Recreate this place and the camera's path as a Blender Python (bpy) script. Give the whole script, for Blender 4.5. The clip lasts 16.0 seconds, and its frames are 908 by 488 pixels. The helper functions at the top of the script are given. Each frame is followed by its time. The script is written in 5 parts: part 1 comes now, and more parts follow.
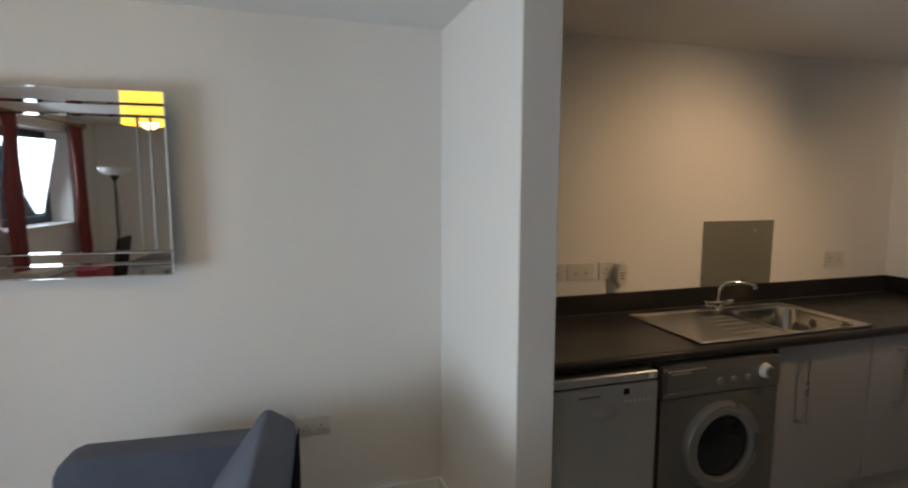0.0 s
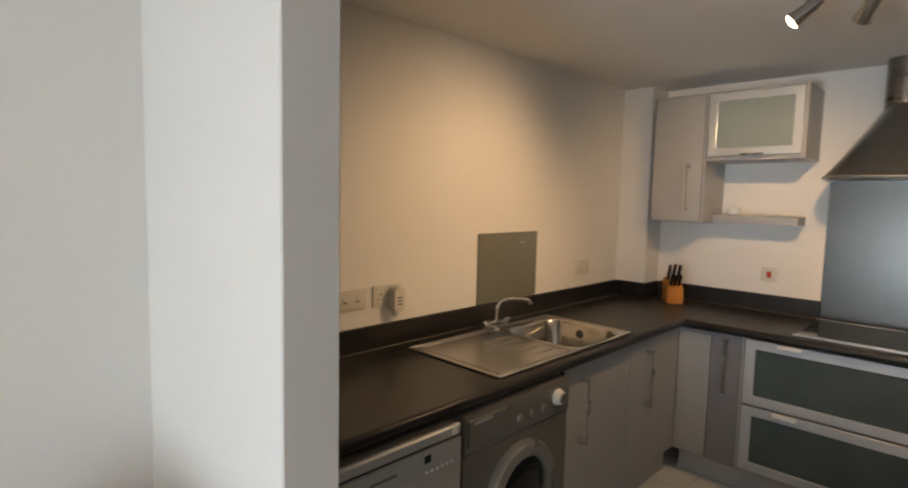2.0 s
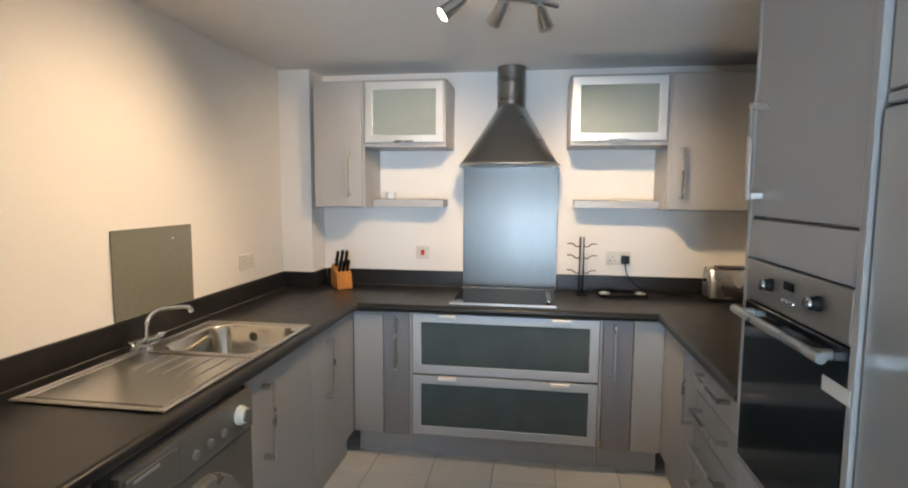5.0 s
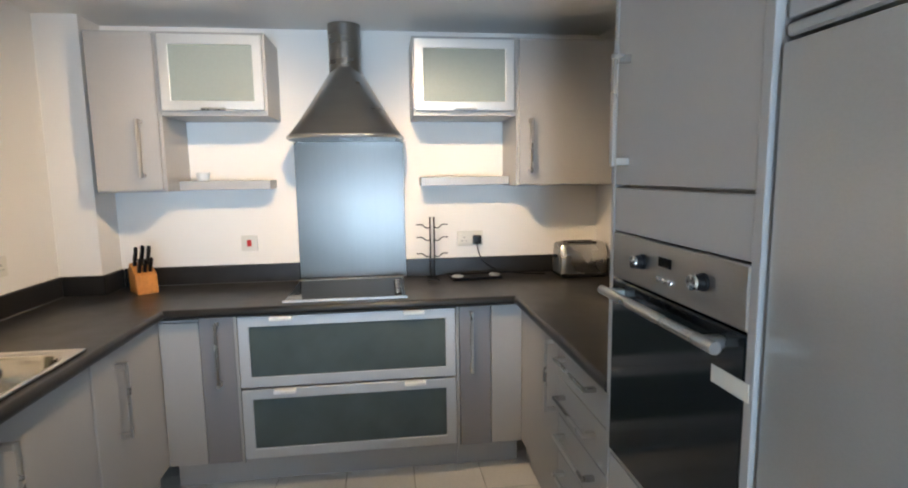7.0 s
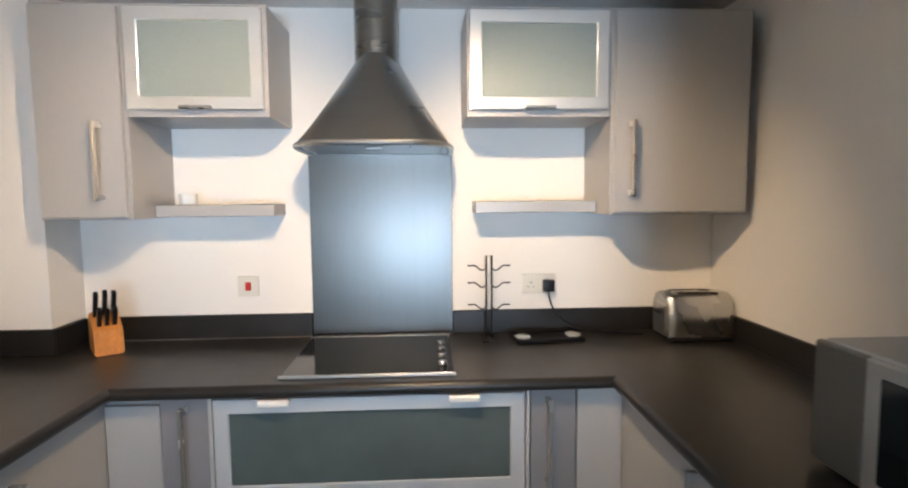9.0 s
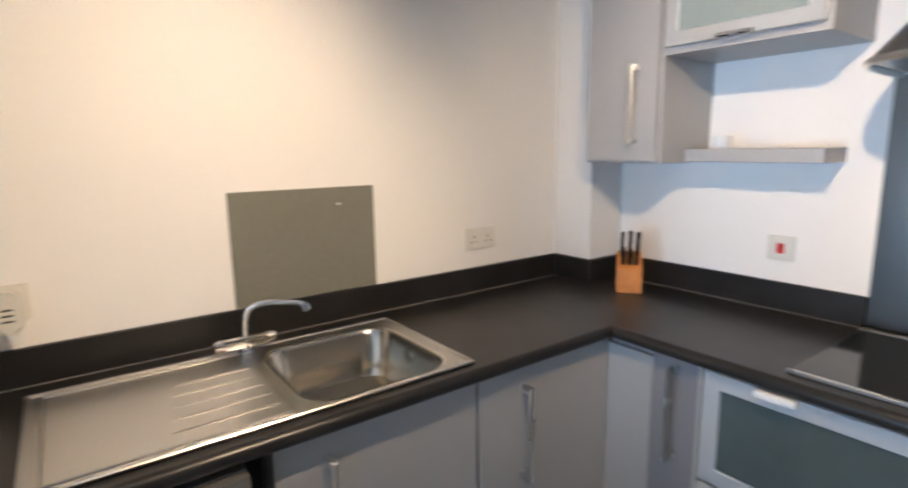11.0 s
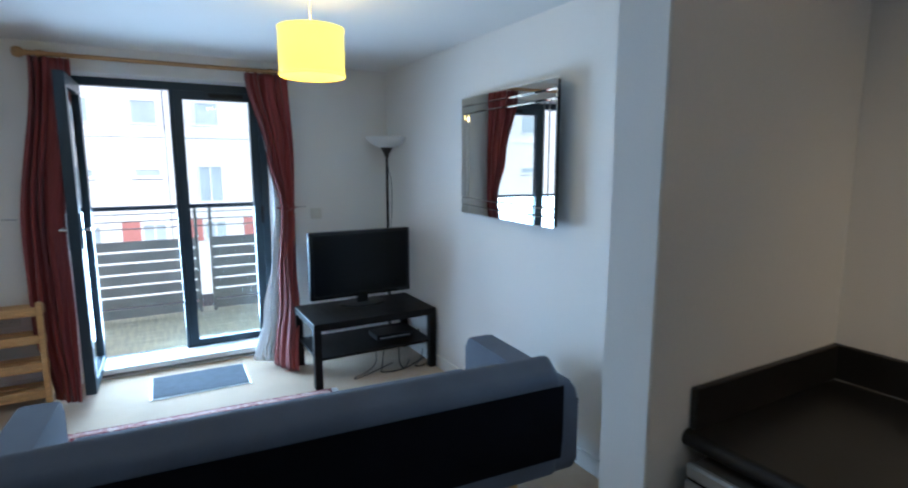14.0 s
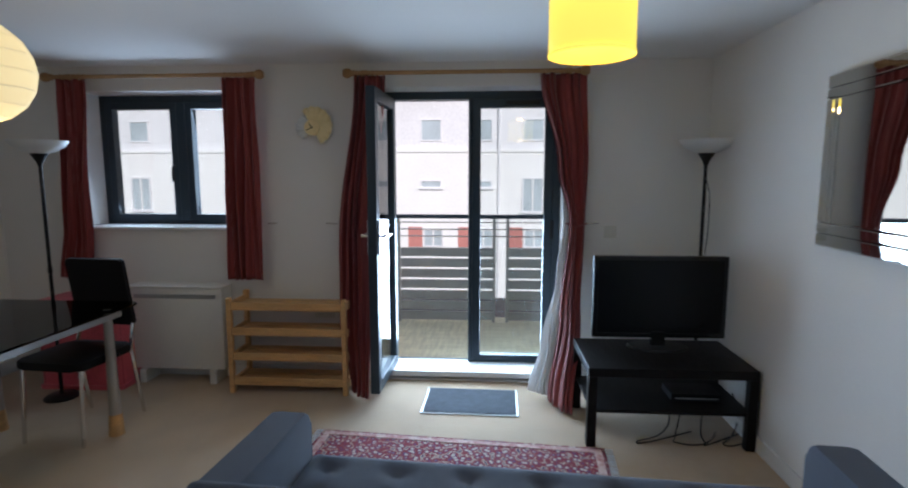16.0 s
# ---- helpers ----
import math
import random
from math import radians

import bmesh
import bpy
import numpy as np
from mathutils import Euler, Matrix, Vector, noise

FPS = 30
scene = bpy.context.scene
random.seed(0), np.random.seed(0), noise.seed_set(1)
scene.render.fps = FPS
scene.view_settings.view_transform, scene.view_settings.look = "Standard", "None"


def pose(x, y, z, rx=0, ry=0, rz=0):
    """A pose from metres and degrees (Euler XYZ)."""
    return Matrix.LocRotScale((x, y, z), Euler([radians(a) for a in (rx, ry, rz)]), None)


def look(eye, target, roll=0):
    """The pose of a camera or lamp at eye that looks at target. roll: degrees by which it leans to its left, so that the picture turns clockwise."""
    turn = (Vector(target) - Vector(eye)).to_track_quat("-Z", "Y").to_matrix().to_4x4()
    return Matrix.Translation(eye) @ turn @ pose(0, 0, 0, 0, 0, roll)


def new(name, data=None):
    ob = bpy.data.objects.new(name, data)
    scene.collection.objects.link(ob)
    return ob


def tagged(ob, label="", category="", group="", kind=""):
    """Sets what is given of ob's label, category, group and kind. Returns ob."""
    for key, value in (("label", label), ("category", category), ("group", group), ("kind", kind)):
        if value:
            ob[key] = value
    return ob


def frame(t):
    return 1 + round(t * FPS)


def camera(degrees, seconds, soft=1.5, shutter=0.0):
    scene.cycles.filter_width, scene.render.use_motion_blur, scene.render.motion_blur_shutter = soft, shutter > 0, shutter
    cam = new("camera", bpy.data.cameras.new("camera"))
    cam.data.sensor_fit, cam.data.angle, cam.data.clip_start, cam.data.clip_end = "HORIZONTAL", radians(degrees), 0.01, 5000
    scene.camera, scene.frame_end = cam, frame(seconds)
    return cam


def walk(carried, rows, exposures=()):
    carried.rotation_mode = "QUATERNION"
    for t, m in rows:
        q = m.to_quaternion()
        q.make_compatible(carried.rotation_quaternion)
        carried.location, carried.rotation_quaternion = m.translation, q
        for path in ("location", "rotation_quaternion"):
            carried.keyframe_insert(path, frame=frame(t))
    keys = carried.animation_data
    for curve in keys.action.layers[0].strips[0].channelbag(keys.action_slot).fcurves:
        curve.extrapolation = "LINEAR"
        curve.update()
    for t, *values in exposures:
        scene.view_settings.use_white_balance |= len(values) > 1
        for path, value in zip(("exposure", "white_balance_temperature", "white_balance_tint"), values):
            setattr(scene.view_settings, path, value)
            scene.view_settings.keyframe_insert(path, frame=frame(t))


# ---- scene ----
cam = camera(80.5, 16.0, soft=2.0, shutter=0.35)
PATH = [
    (0, (-3.726, -2.317, 1.554), (-3.127, -0.422, 1.327), 0.2),
    (0.5, (-3.671, -2.174, 1.533), (-2.837, -0.369, 1.324), 0.2),
    (1, (-3.604, -2.0, 1.546), (-2.565, -0.305, 1.33), 0.9),
    (1.5, (-3.562, -1.889, 1.538), (-2.375, -0.292, 1.333), 1.4),
    (2, (-3.531, -1.760, 1.535), (-2.119, -0.354, 1.357), 1.3),
    (2.5, (-3.491, -1.65, 1.535), (-1.898, -0.453, 1.363), 1.1),
    (3, (-3.463, -1.608, 1.528), (-1.734, -0.615, 1.375), 0.7),
    (3.5, (-3.437, -1.598, 1.53), (-1.611, -0.803, 1.356), 0.6),
    (4, (-3.425, -1.588, 1.532), (-1.515, -1.025, 1.344), 0.5),
    (4.2, (-3.416, -1.586, 1.529), (-1.48, -1.116, 1.342), 0.5),
    (6.3, (-3.289, -1.588, 1.48), (-1.307, -1.566, 1.237), -0.3),
    (6.5, (-3.238, -1.59, 1.478), (-1.257, -1.684, 1.224), -0.4),
    (7, (-3.049, -1.615, 1.476), (-1.081, -1.864, 1.219), -0.8),
    (7.5, (-2.851, -1.615, 1.474), (-0.886, -1.895, 1.233), -0.7),
    (8, (-2.645, -1.603, 1.484), (-0.68, -1.907, 1.275), -0.8),
    (8.2, (-2.565, -1.6, 1.478), (-0.598, -1.914, 1.294), -0.9),
    (10.3, (-2.016, -1.655, 1.478), (-0.246, -0.766, 1.192), 0.3),
    (10.5, (-2.015, -1.656, 1.481), (-0.367, -0.567, 1.167), 0.0),
    (11, (-2.0, -1.667, 1.472), (-0.833, -0.08, 1.123), -0.8),
    (11.5, (-1.903, -1.693, 1.458), (-1.359, 0.203, 1.12), -0.5),
    (12, (-1.862, -1.702, 1.48), (-2.041, 0.258, 1.123), 0.0),
    (12.5, (-1.857, -1.718, 1.478), (-2.741, 0.041, 1.129), 0.3),
    (13, (-1.9, -1.708, 1.48), (-3.222, -0.249, 1.127), 0.2),
    (13.3, (-1.968, -1.687, 1.484), (-3.446, -0.384, 1.139), 0.3),
    (13.5, (-2.03, -1.648, 1.503), (-3.61, -0.471, 1.161), 0.4),
    (14, (-2.135, -1.654, 1.5), (-3.857, -0.682, 1.202), 0.0),
    (14.5, (-2.249, -1.587, 1.495), (-4.102, -0.887, 1.218), -0.3),
    (15, (-2.381, -1.472, 1.508), (-4.335, -1.132, 1.25), -0.5),
    (15.5, (-2.532, -1.392, 1.496), (-4.513, -1.3, 1.238), -0.3),
    (16, (-2.702, -1.326, 1.482), (-4.681, -1.46, 1.23), 0.0),
]
walk(cam, [(t, look(eye, target, roll)) for t, eye, target, roll in PATH],
     [(0.0, -0.24, 7500, 22), (1.0, 0.22, 7550, 23), (2.5, 0.36, 8150, 23), (3.5, 0.64, 7900, 21), (4.2, 0.93, 7050, 19), (6.5, 1.36, 6350, 17), (8.0, 1.42, 6450, 18), (10.5, 1.30, 6350, 20),
      (11.0, 1.25, 5850, 19), (12.5, 1.10, 5550, 15), (13.0, 0.93, 5450, 13), (13.5, 0.48, 5250, 12), (14.5, 0.03, 5800, 14), (15.2, -0.25, 5900, 16), (16.0, -0.45, 6250, 19)])

# ---------------------------------------------------------------- light
CEIL = 2.25
world = bpy.data.worlds.new("sky")
scene.world = world
world.use_nodes = True
wn = world.node_tree.nodes
sky = wn.new("ShaderNodeTexSky")
sky.sky_type, sky.sun_disc = "NISHITA", False
sky.sun_elevation, sky.sun_rotation, sky.air_density, sky.dust_density = radians(38), radians(200), 1.0, 2.5
wn["Background"].inputs["Strength"].default_value = 0.15
world.node_tree.links.new(sky.outputs["Color"], wn["Background"].inputs["Color"])

sun = new("sun", bpy.data.lights.new("sun", "SUN"))
sun.data.energy, sun.data.angle, sun.data.color = 5.0, radians(3), (1.0, 0.96, 0.9)
sun.matrix_world = look((0, 4, 7), (-14, 0, 0))


def area(name, eye, target, sx, sy, power, colour, spread=180):
    lamp = new(name, bpy.data.lights.new(name, "AREA"))
    lamp.data.shape, lamp.data.size, lamp.data.size_y = "RECTANGLE", sx, sy
    lamp.data.energy, lamp.data.color, lamp.data.spread = power, colour, radians(spread)
    lamp.matrix_world = look(eye, target)
    return lamp


# daylight in the two openings of the window wall
area("daylight_door", (-6.83, -1.46, 0.66), (-3.2, -1.35, 0.10), 1.22, 1.0, 73, (0.55, 0.80, 1.0), 150)
area("daylight_window", (-6.76, -3.65, 1.60), (-3.0, -2.4, 0.5), 1.05, 0.80, 22, (0.58, 0.80, 1.0), 150)


def bulb(name, place, power, radius, colour):
    lamp = new(name, bpy.data.lights.new(name, "POINT"))
    lamp.data.energy, lamp.data.shadow_soft_size, lamp.data.color = power, radius, colour
    lamp.location = place
    return lamp


def spot(name, eye, target, power, angle, blend, colour):
    lamp = new(name, bpy.data.lights.new(name, "SPOT"))
    lamp.data.energy, lamp.data.spot_size, lamp.data.spot_blend = power, radians(angle), blend
    lamp.data.shadow_soft_size, lamp.data.color = 0.02, colour
    lamp.matrix_world = look(eye, target)
    return lamp


# ---------------------------------------------------------------- materials
def mat(name, colour, rough=0.6, metal=0.0, vary=0.08, scale=6.0, fine=120.0, bump=0.05, stretch=(1, 1, 1), second=None,
        coat=0.0, sheen=0.0, transmit=0.0, emit=0.0, alpha=1.0, rough_vary=0.08, ior=1.45):
    m = bpy.data.materials.new(name)
    m.use_nodes = True
    nt = m.node_tree
    b = nt.nodes["Principled BSDF"]
    tc = nt.nodes.new("ShaderNodeTexCoord")
    mp = nt.nodes.new("ShaderNodeMapping")
    mp.inputs["Scale"].default_value = stretch
    nt.links.new(tc.outputs["Object"], mp.inputs["Vector"])
    big, small = nt.nodes.new("ShaderNodeTexNoise"), nt.nodes.new("ShaderNodeTexNoise")
    for n, s, d in ((big, scale, 4.0), (small, fine, 3.0)):
        n.inputs["Scale"].default_value, n.inputs["Detail"].default_value = s, d
        nt.links.new(mp.outputs["Vector"], n.inputs["Vector"])
    add = nt.nodes.new("ShaderNodeMath")
    add.operation = "ADD"
    half = nt.nodes.new("ShaderNodeMath")
    half.operation, half.inputs[1].default_value = "MULTIPLY", 0.5
    nt.links.new(big.outputs["Fac"], add.inputs[0])
    nt.links.new(small.outputs["Fac"], add.inputs[1])
    nt.links.new(add.outputs[0], half.inputs[0])
    ramp = nt.nodes.new("ShaderNodeValToRGB")
    lo = tuple(c * (1 - vary) for c in colour) if second is None else second
    hi = tuple(min(1, c * (1 + vary)) for c in colour)
    ramp.color_ramp.elements[0].position, ramp.color_ramp.elements[1].position = 0.36, 0.64
    ramp.color_ramp.elements[0].color, ramp.color_ramp.elements[1].color = (*lo, 1), (*hi, 1)
    nt.links.new(half.outputs[0], ramp.inputs["Fac"])
    info = nt.nodes.new("ShaderNodeObjectInfo")
    hsv = nt.nodes.new("ShaderNodeHueSaturation")
    rng = nt.nodes.new("ShaderNodeMapRange")
    rng.inputs["To Min"].default_value, rng.inputs["To Max"].default_value = 0.965, 1.035
    nt.links.new(info.outputs["Random"], rng.inputs["Value"])
    nt.links.new(rng.outputs["Result"], hsv.inputs["Value"])
    nt.links.new(ramp.outputs["Color"], hsv.inputs["Color"])
    nt.links.new(hsv.outputs["Color"], b.inputs["Base Color"])
    rr = nt.nodes.new("ShaderNodeMapRange")
    rr.inputs["To Min"].default_value, rr.inputs["To Max"].default_value = max(0.02, rough - rough_vary), min(1, rough + rough_vary)
    nt.links.new(big.outputs["Fac"], rr.inputs["Value"])
    nt.links.new(rr.outputs["Result"], b.inputs["Roughness"])
    if bump:
        bp = nt.nodes.new("ShaderNodeBump")
        bp.inputs["Strength"].default_value, bp.inputs["Distance"].default_value = bump, 0.004
        nt.links.new(small.outputs["Fac"], bp.inputs["Height"])
        nt.links.new(bp.outputs["Normal"], b.inputs["Normal"])
    b.inputs["Metallic"].default_value, b.inputs["Coat Weight"].default_value = metal, coat
    b.inputs["Sheen Weight"].default_value, b.inputs["Transmission Weight"].default_value = sheen, transmit
    b.inputs["Alpha"].default_value, b.inputs["IOR"].default_value = alpha, ior
    if emit:
        b.inputs["Emission Color"].default_value, b.inputs["Emission Strength"].default_value = (*colour, 1), emit
    return m


M_WALL = mat("wall_paint", (0.80, 0.78, 0.75), 0.75, vary=0.02, scale=1.2, fine=180, bump=0.06)
M_CEIL = mat("ceiling_paint", (0.80, 0.79, 0.77), 0.85, vary=0.02, scale=1.5, fine=150, bump=0.05)
M_TRIM = mat("white_gloss", (0.80, 0.79, 0.77), 0.35, vary=0.03, fine=60, bump=0.02)
M_CARPET = mat("carpet", (0.46, 0.325, 0.205), 0.95, vary=0.16, scale=3.0, fine=420, bump=0.6, sheen=0.3)
M_TILE = mat("floor_tile", (0.72, 0.70, 0.66), 0.3, vary=0.05, scale=5, fine=70, bump=0.03)
M_GROUT = mat("grout", (0.40, 0.38, 0.35), 0.9, vary=0.15, fine=200, bump=0.2)
M_TOP = mat("worktop_laminate", (0.016, 0.0148, 0.014), 0.32, vary=0.35, scale=9, fine=350, bump=0.06)
M_UNIT = mat("silver_laminate", (0.40, 0.395, 0.39), 0.38, metal=0.15, vary=0.03, scale=3, fine=300, bump=0.03, stretch=(1, 1, 0.2))
M_UNIT_DARK = mat("dark_silver_laminate", (0.24, 0.235, 0.25), 0.36, metal=0.2, vary=0.04, scale=3, fine=300, bump=0.03, stretch=(1, 1, 0.2))
M_ALU = mat("aluminium", (0.74, 0.75, 0.75), 0.34, metal=0.75, vary=0.04, fine=200, bump=0.03)
M_ALU_GREY = mat("grey_aluminium", (0.50, 0.52, 0.54), 0.42, metal=0.35, vary=0.04, fine=200, bump=0.03)
M_FROST = mat("frosted_glass", (0.25, 0.295, 0.285), 0.32, vary=0.03, scale=4, fine=90, bump=0.02, coat=0.3)
M_FROST_DARK = mat("smoked_frosted_glass", (0.070, 0.095, 0.096), 0.2, vary=0.14, scale=2.2, fine=6, bump=0.0, coat=0.3)
M_STEEL = mat("brushed_steel", (0.50, 0.49, 0.47), 0.32, metal=1.0, vary=0.04, scale=3, fine=60, bump=0.006, stretch=(1, 1, 10))
M_SPLASH = mat("brushed_steel_sheet", (0.118, 0.115, 0.110), 0.32, metal=1.0, vary=0.05, scale=2.5, fine=60, bump=0.03, stretch=(1, 14, 0.5), rough_vary=0.05)
M_SINK = mat("sink_steel", (0.56, 0.54, 0.51), 0.30, metal=1.0, vary=0.02, scale=2, fine=90, bump=0.004, rough_vary=0.03)
M_BOWL = mat("polished_bowl_steel", (0.50, 0.47, 0.41), 0.17, metal=1.0, vary=0.02, scale=3, fine=90, bump=0.004, rough_vary=0.04)
M_HOOD = mat("hood_steel", (0.29, 0.28, 0.265), 0.3, metal=1.0, vary=0.07, scale=3, fine=200, bump=0.02, stretch=(1, 1, 6))
M_CHROME = mat("chrome", (0.75, 0.75, 0.75), 0.1, metal=1.0, vary=0.02, bump=0.0, rough_vary=0.04)
M_HANDLE = mat("satin_nickel", (0.60, 0.59, 0.57), 0.28, metal=1.0, vary=0.03, fine=200, bump=0.02)
M_BLACK = mat("black_plastic", (0.008, 0.008, 0.009), 0.38, ior=1.35, vary=0.2, fine=200, bump=0.03)
M_GLOSS = mat("black_glass", (0.008, 0.010, 0.012), 0.09, vary=0.1, bump=0.0, coat=0.0, rough_vary=0.03)
M_APPL = mat("silver_appliance", (0.45, 0.46, 0.46), 0.32, metal=0.55, vary=0.04, fine=200, bump=0.02)
M_APPL_DARK = mat("graphite_appliance", (0.17, 0.165, 0.15), 0.33, metal=0.4, vary=0.05, fine=200, bump=0.02)
M_RING = mat("grey_door_ring", (0.25, 0.245, 0.23), 0.3, metal=0.4, vary=0.04, fine=200, bump=0.02)
M_WHITE = mat("white_plastic", (0.66, 0.64, 0.58), 0.35, vary=0.03, fine=80, bump=0.01)
M_RED = mat("red_plastic", (0.55, 0.03, 0.02), 0.35, vary=0.06)
M_BOARD = mat("grey_glass_panel", (0.19, 0.19, 0.155), 0.22, vary=0.05, scale=2, fine=60, bump=0.0, coat=0.2)
M_PINE = mat("pine", (0.62, 0.36, 0.15), 0.5, vary=0.2, scale=5, fine=40, bump=0.08, stretch=(9, 1, 9))
M_BLOCK = mat("knife_block_wood", (0.55, 0.22, 0.05), 0.42, vary=0.2, scale=8, fine=60, bump=0.05, stretch=(6, 6, 1))
M_DARKWOOD = mat("black_brown_veneer", (0.009, 0.008, 0.008), 0.42, ior=1.25, vary=0.25, scale=6, fine=90, bump=0.05, stretch=(1, 8, 8))
M_SOFA = mat("grey_wool_fabric", (0.086, 0.100, 0.134), 0.95, vary=0.14, scale=7, fine=520, bump=0.5, sheen=0.08)
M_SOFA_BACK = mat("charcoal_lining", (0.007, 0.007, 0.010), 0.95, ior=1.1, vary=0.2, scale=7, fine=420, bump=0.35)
M_CURTAIN = mat("rust_red_satin", (0.21, 0.026, 0.023), 0.55, vary=0.2, scale=5, fine=200, bump=0.15, stretch=(3, 3, 0.4), sheen=0.2)
M_NET = mat("white_voile", (0.78, 0.80, 0.82), 0.9, vary=0.04, fine=300, bump=0.2)
M_PVC = mat("anthracite_frame", (0.022, 0.040, 0.056), 0.4, vary=0.08, fine=200, bump=0.02)
M_MIRROR = mat("mirror_silver", (0.86, 0.88, 0.87), 0.015, metal=1.0, vary=0.0, bump=0.0, rough_vary=0.0)
M_PINK = mat("pink_plastic", (0.78, 0.12, 0.16), 0.4, vary=0.1, fine=60, bump=0.02, transmit=0.2)
M_LEATHER = mat("black_leatherette", (0.008, 0.008, 0.009), 0.5, ior=1.25, vary=0.2, fine=220, bump=0.15)
M_CREAM = mat("cream_lacquer", (0.86, 0.70, 0.38), 0.4, vary=0.06, fine=60, bump=0.02)
M_OPAL = mat("opal_glass", (0.72, 0.74, 0.74), 0.3, vary=0.03, bump=0.0)
M_HEATER = mat("cream_enamel", (0.74, 0.72, 0.67), 0.4, vary=0.03, fine=100, bump=0.02)
M_MAT = mat("door_mat_pile", (0.05, 0.06, 0.075), 0.95, vary=0.3, scale=20, fine=400, bump=0.6)
M_DECK = mat("decking", (0.70, 0.66, 0.46), 0.8, vary=0.2, scale=4, fine=60, bump=0.2, stretch=(1, 8, 1))
M_SLAT = mat("grey_painted_slat", (0.34, 0.34, 0.31), 0.6, vary=0.12, scale=4, fine=80, bump=0.08)
M_RENDER = mat("white_render", (0.86, 0.86, 0.84), 0.9, vary=0.05, scale=0.5, fine=14, bump=0.1)
M_CLAD = mat("grey_cladding", (0.78, 0.78, 0.79), 0.8, vary=0.08, scale=0.5, fine=10, bump=0.1)
M_FARGLASS = mat("far_window_glass", (0.46, 0.53, 0.56), 0.15, vary=0.2, scale=1, bump=0.0)
M_FARRED = mat("red_panel", (0.50, 0.20, 0.17), 0.6, vary=0.1)
M_ASPHALT = mat("asphalt", (0.06, 0.06, 0.062), 0.9, vary=0.2, scale=2, fine=60, bump=0.2)


def mat_glass(name, tint, alpha_mix):
    """Thin clear pane: mostly see-through, with a mirror-like surface."""
    m = bpy.data.materials.new(name)
    m.use_nodes = True
    nt = m.node_tree
    nt.nodes.remove(nt.nodes["Principled BSDF"])
    out = nt.nodes["Material Output"]
    tr, gl, mix = nt.nodes.new("ShaderNodeBsdfTransparent"), nt.nodes.new("ShaderNodeBsdfGlossy"), nt.nodes.new("ShaderNodeMixShader")
    fr = nt.nodes.new("ShaderNodeFresnel")
    fr.inputs["IOR"].default_value = alpha_mix
    tr.inputs["Color"].default_value = (*tint, 1)
    gl.inputs["Roughness"].default_value = 0.02
    nt.links.new(fr.outputs[0], mix.inputs[0])
    nt.links.new(tr.outputs[0], mix.inputs[1])
    nt.links.new(gl.outputs[0], mix.inputs[2])
    nt.links.new(mix.outputs[0], out.inputs["Surface"])
    return m


M_GLASS = mat_glass("clear_pane", (0.93, 0.96, 0.96), 1.45)
M_TABLE_GLASS = mat_glass("table_glass", (0.55, 0.68, 0.72), 1.6)
M_CUP = mat_glass("tumbler_glass", (0.85, 0.88, 0.88), 1.5)


def mat_glow(name, colour, strength, low=0.85):
    """A lit lamp shade or bulb."""
    m = mat(name, colour, 0.8, vary=0.05, fine=300, bump=0.1)
    b = m.node_tree.nodes["Principled BSDF"]
    b.inputs["Emission Color"].default_value, b.inputs["Emission Strength"].default_value = (*colour, 1), strength
    return m


M_SHADE = mat_glow("lit_yellow_shade", (1.0, 0.75, 0.11), 1.45)
M_SHADE_IN = mat_glow("lit_shade_inside", (1.0, 0.80, 0.25), 2.2)
M_PAPER = mat_glow("lit_paper_lantern", (1.0, 0.80, 0.40), 0.95)
M_BULB = mat_glow("lit_halogen", (1.0, 0.84, 0.62), 14.0)


def mat_rug():
    m = mat("patterned_rug", (0.33, 0.035, 0.05), 0.95, vary=0.2, scale=10, fine=420, bump=0.5)
    nt = m.node_tree
    b = nt.nodes["Principled BSDF"]
    tc = nt.nodes.new("ShaderNodeTexCoord")
    vo = nt.nodes.new("ShaderNodeTexVoronoi")
    vo.inputs["Scale"].default_value = 30
    ramp = nt.nodes.new("ShaderNodeValToRGB")
    e = ramp.color_ramp.elements
    e[0].position, e[0].color = 0.0, (0.52, 0.43, 0.35, 1)
    e[1].position, e[1].color = 0.9, (0.05, 0.02, 0.07, 1)
    for p, c in ((0.28, (0.50, 0.36, 0.30, 1)), (0.34, (0.06, 0.05, 0.14, 1)), (0.46, (0.22, 0.02, 0.035, 1)), (0.64, (0.20, 0.018, 0.03, 1)), (0.74, (0.48, 0.34, 0.28, 1))):
        n = e.new(p)
        n.color = c
    nt.links.new(tc.outputs["Object"], vo.inputs["Vector"])
    nt.links.new(vo.outputs["Distance"], ramp.inputs["Fac"])
    nt.links.new(ramp.outputs["Color"], b.inputs["Base Color"])
    return m


M_RUG = mat_rug()
M_RUG_EDGE = mat("rug_cream_border", (0.55, 0.45, 0.40), 0.95, vary=0.3, scale=30, fine=400, bump=0.5, second=(0.35, 0.08, 0.09))


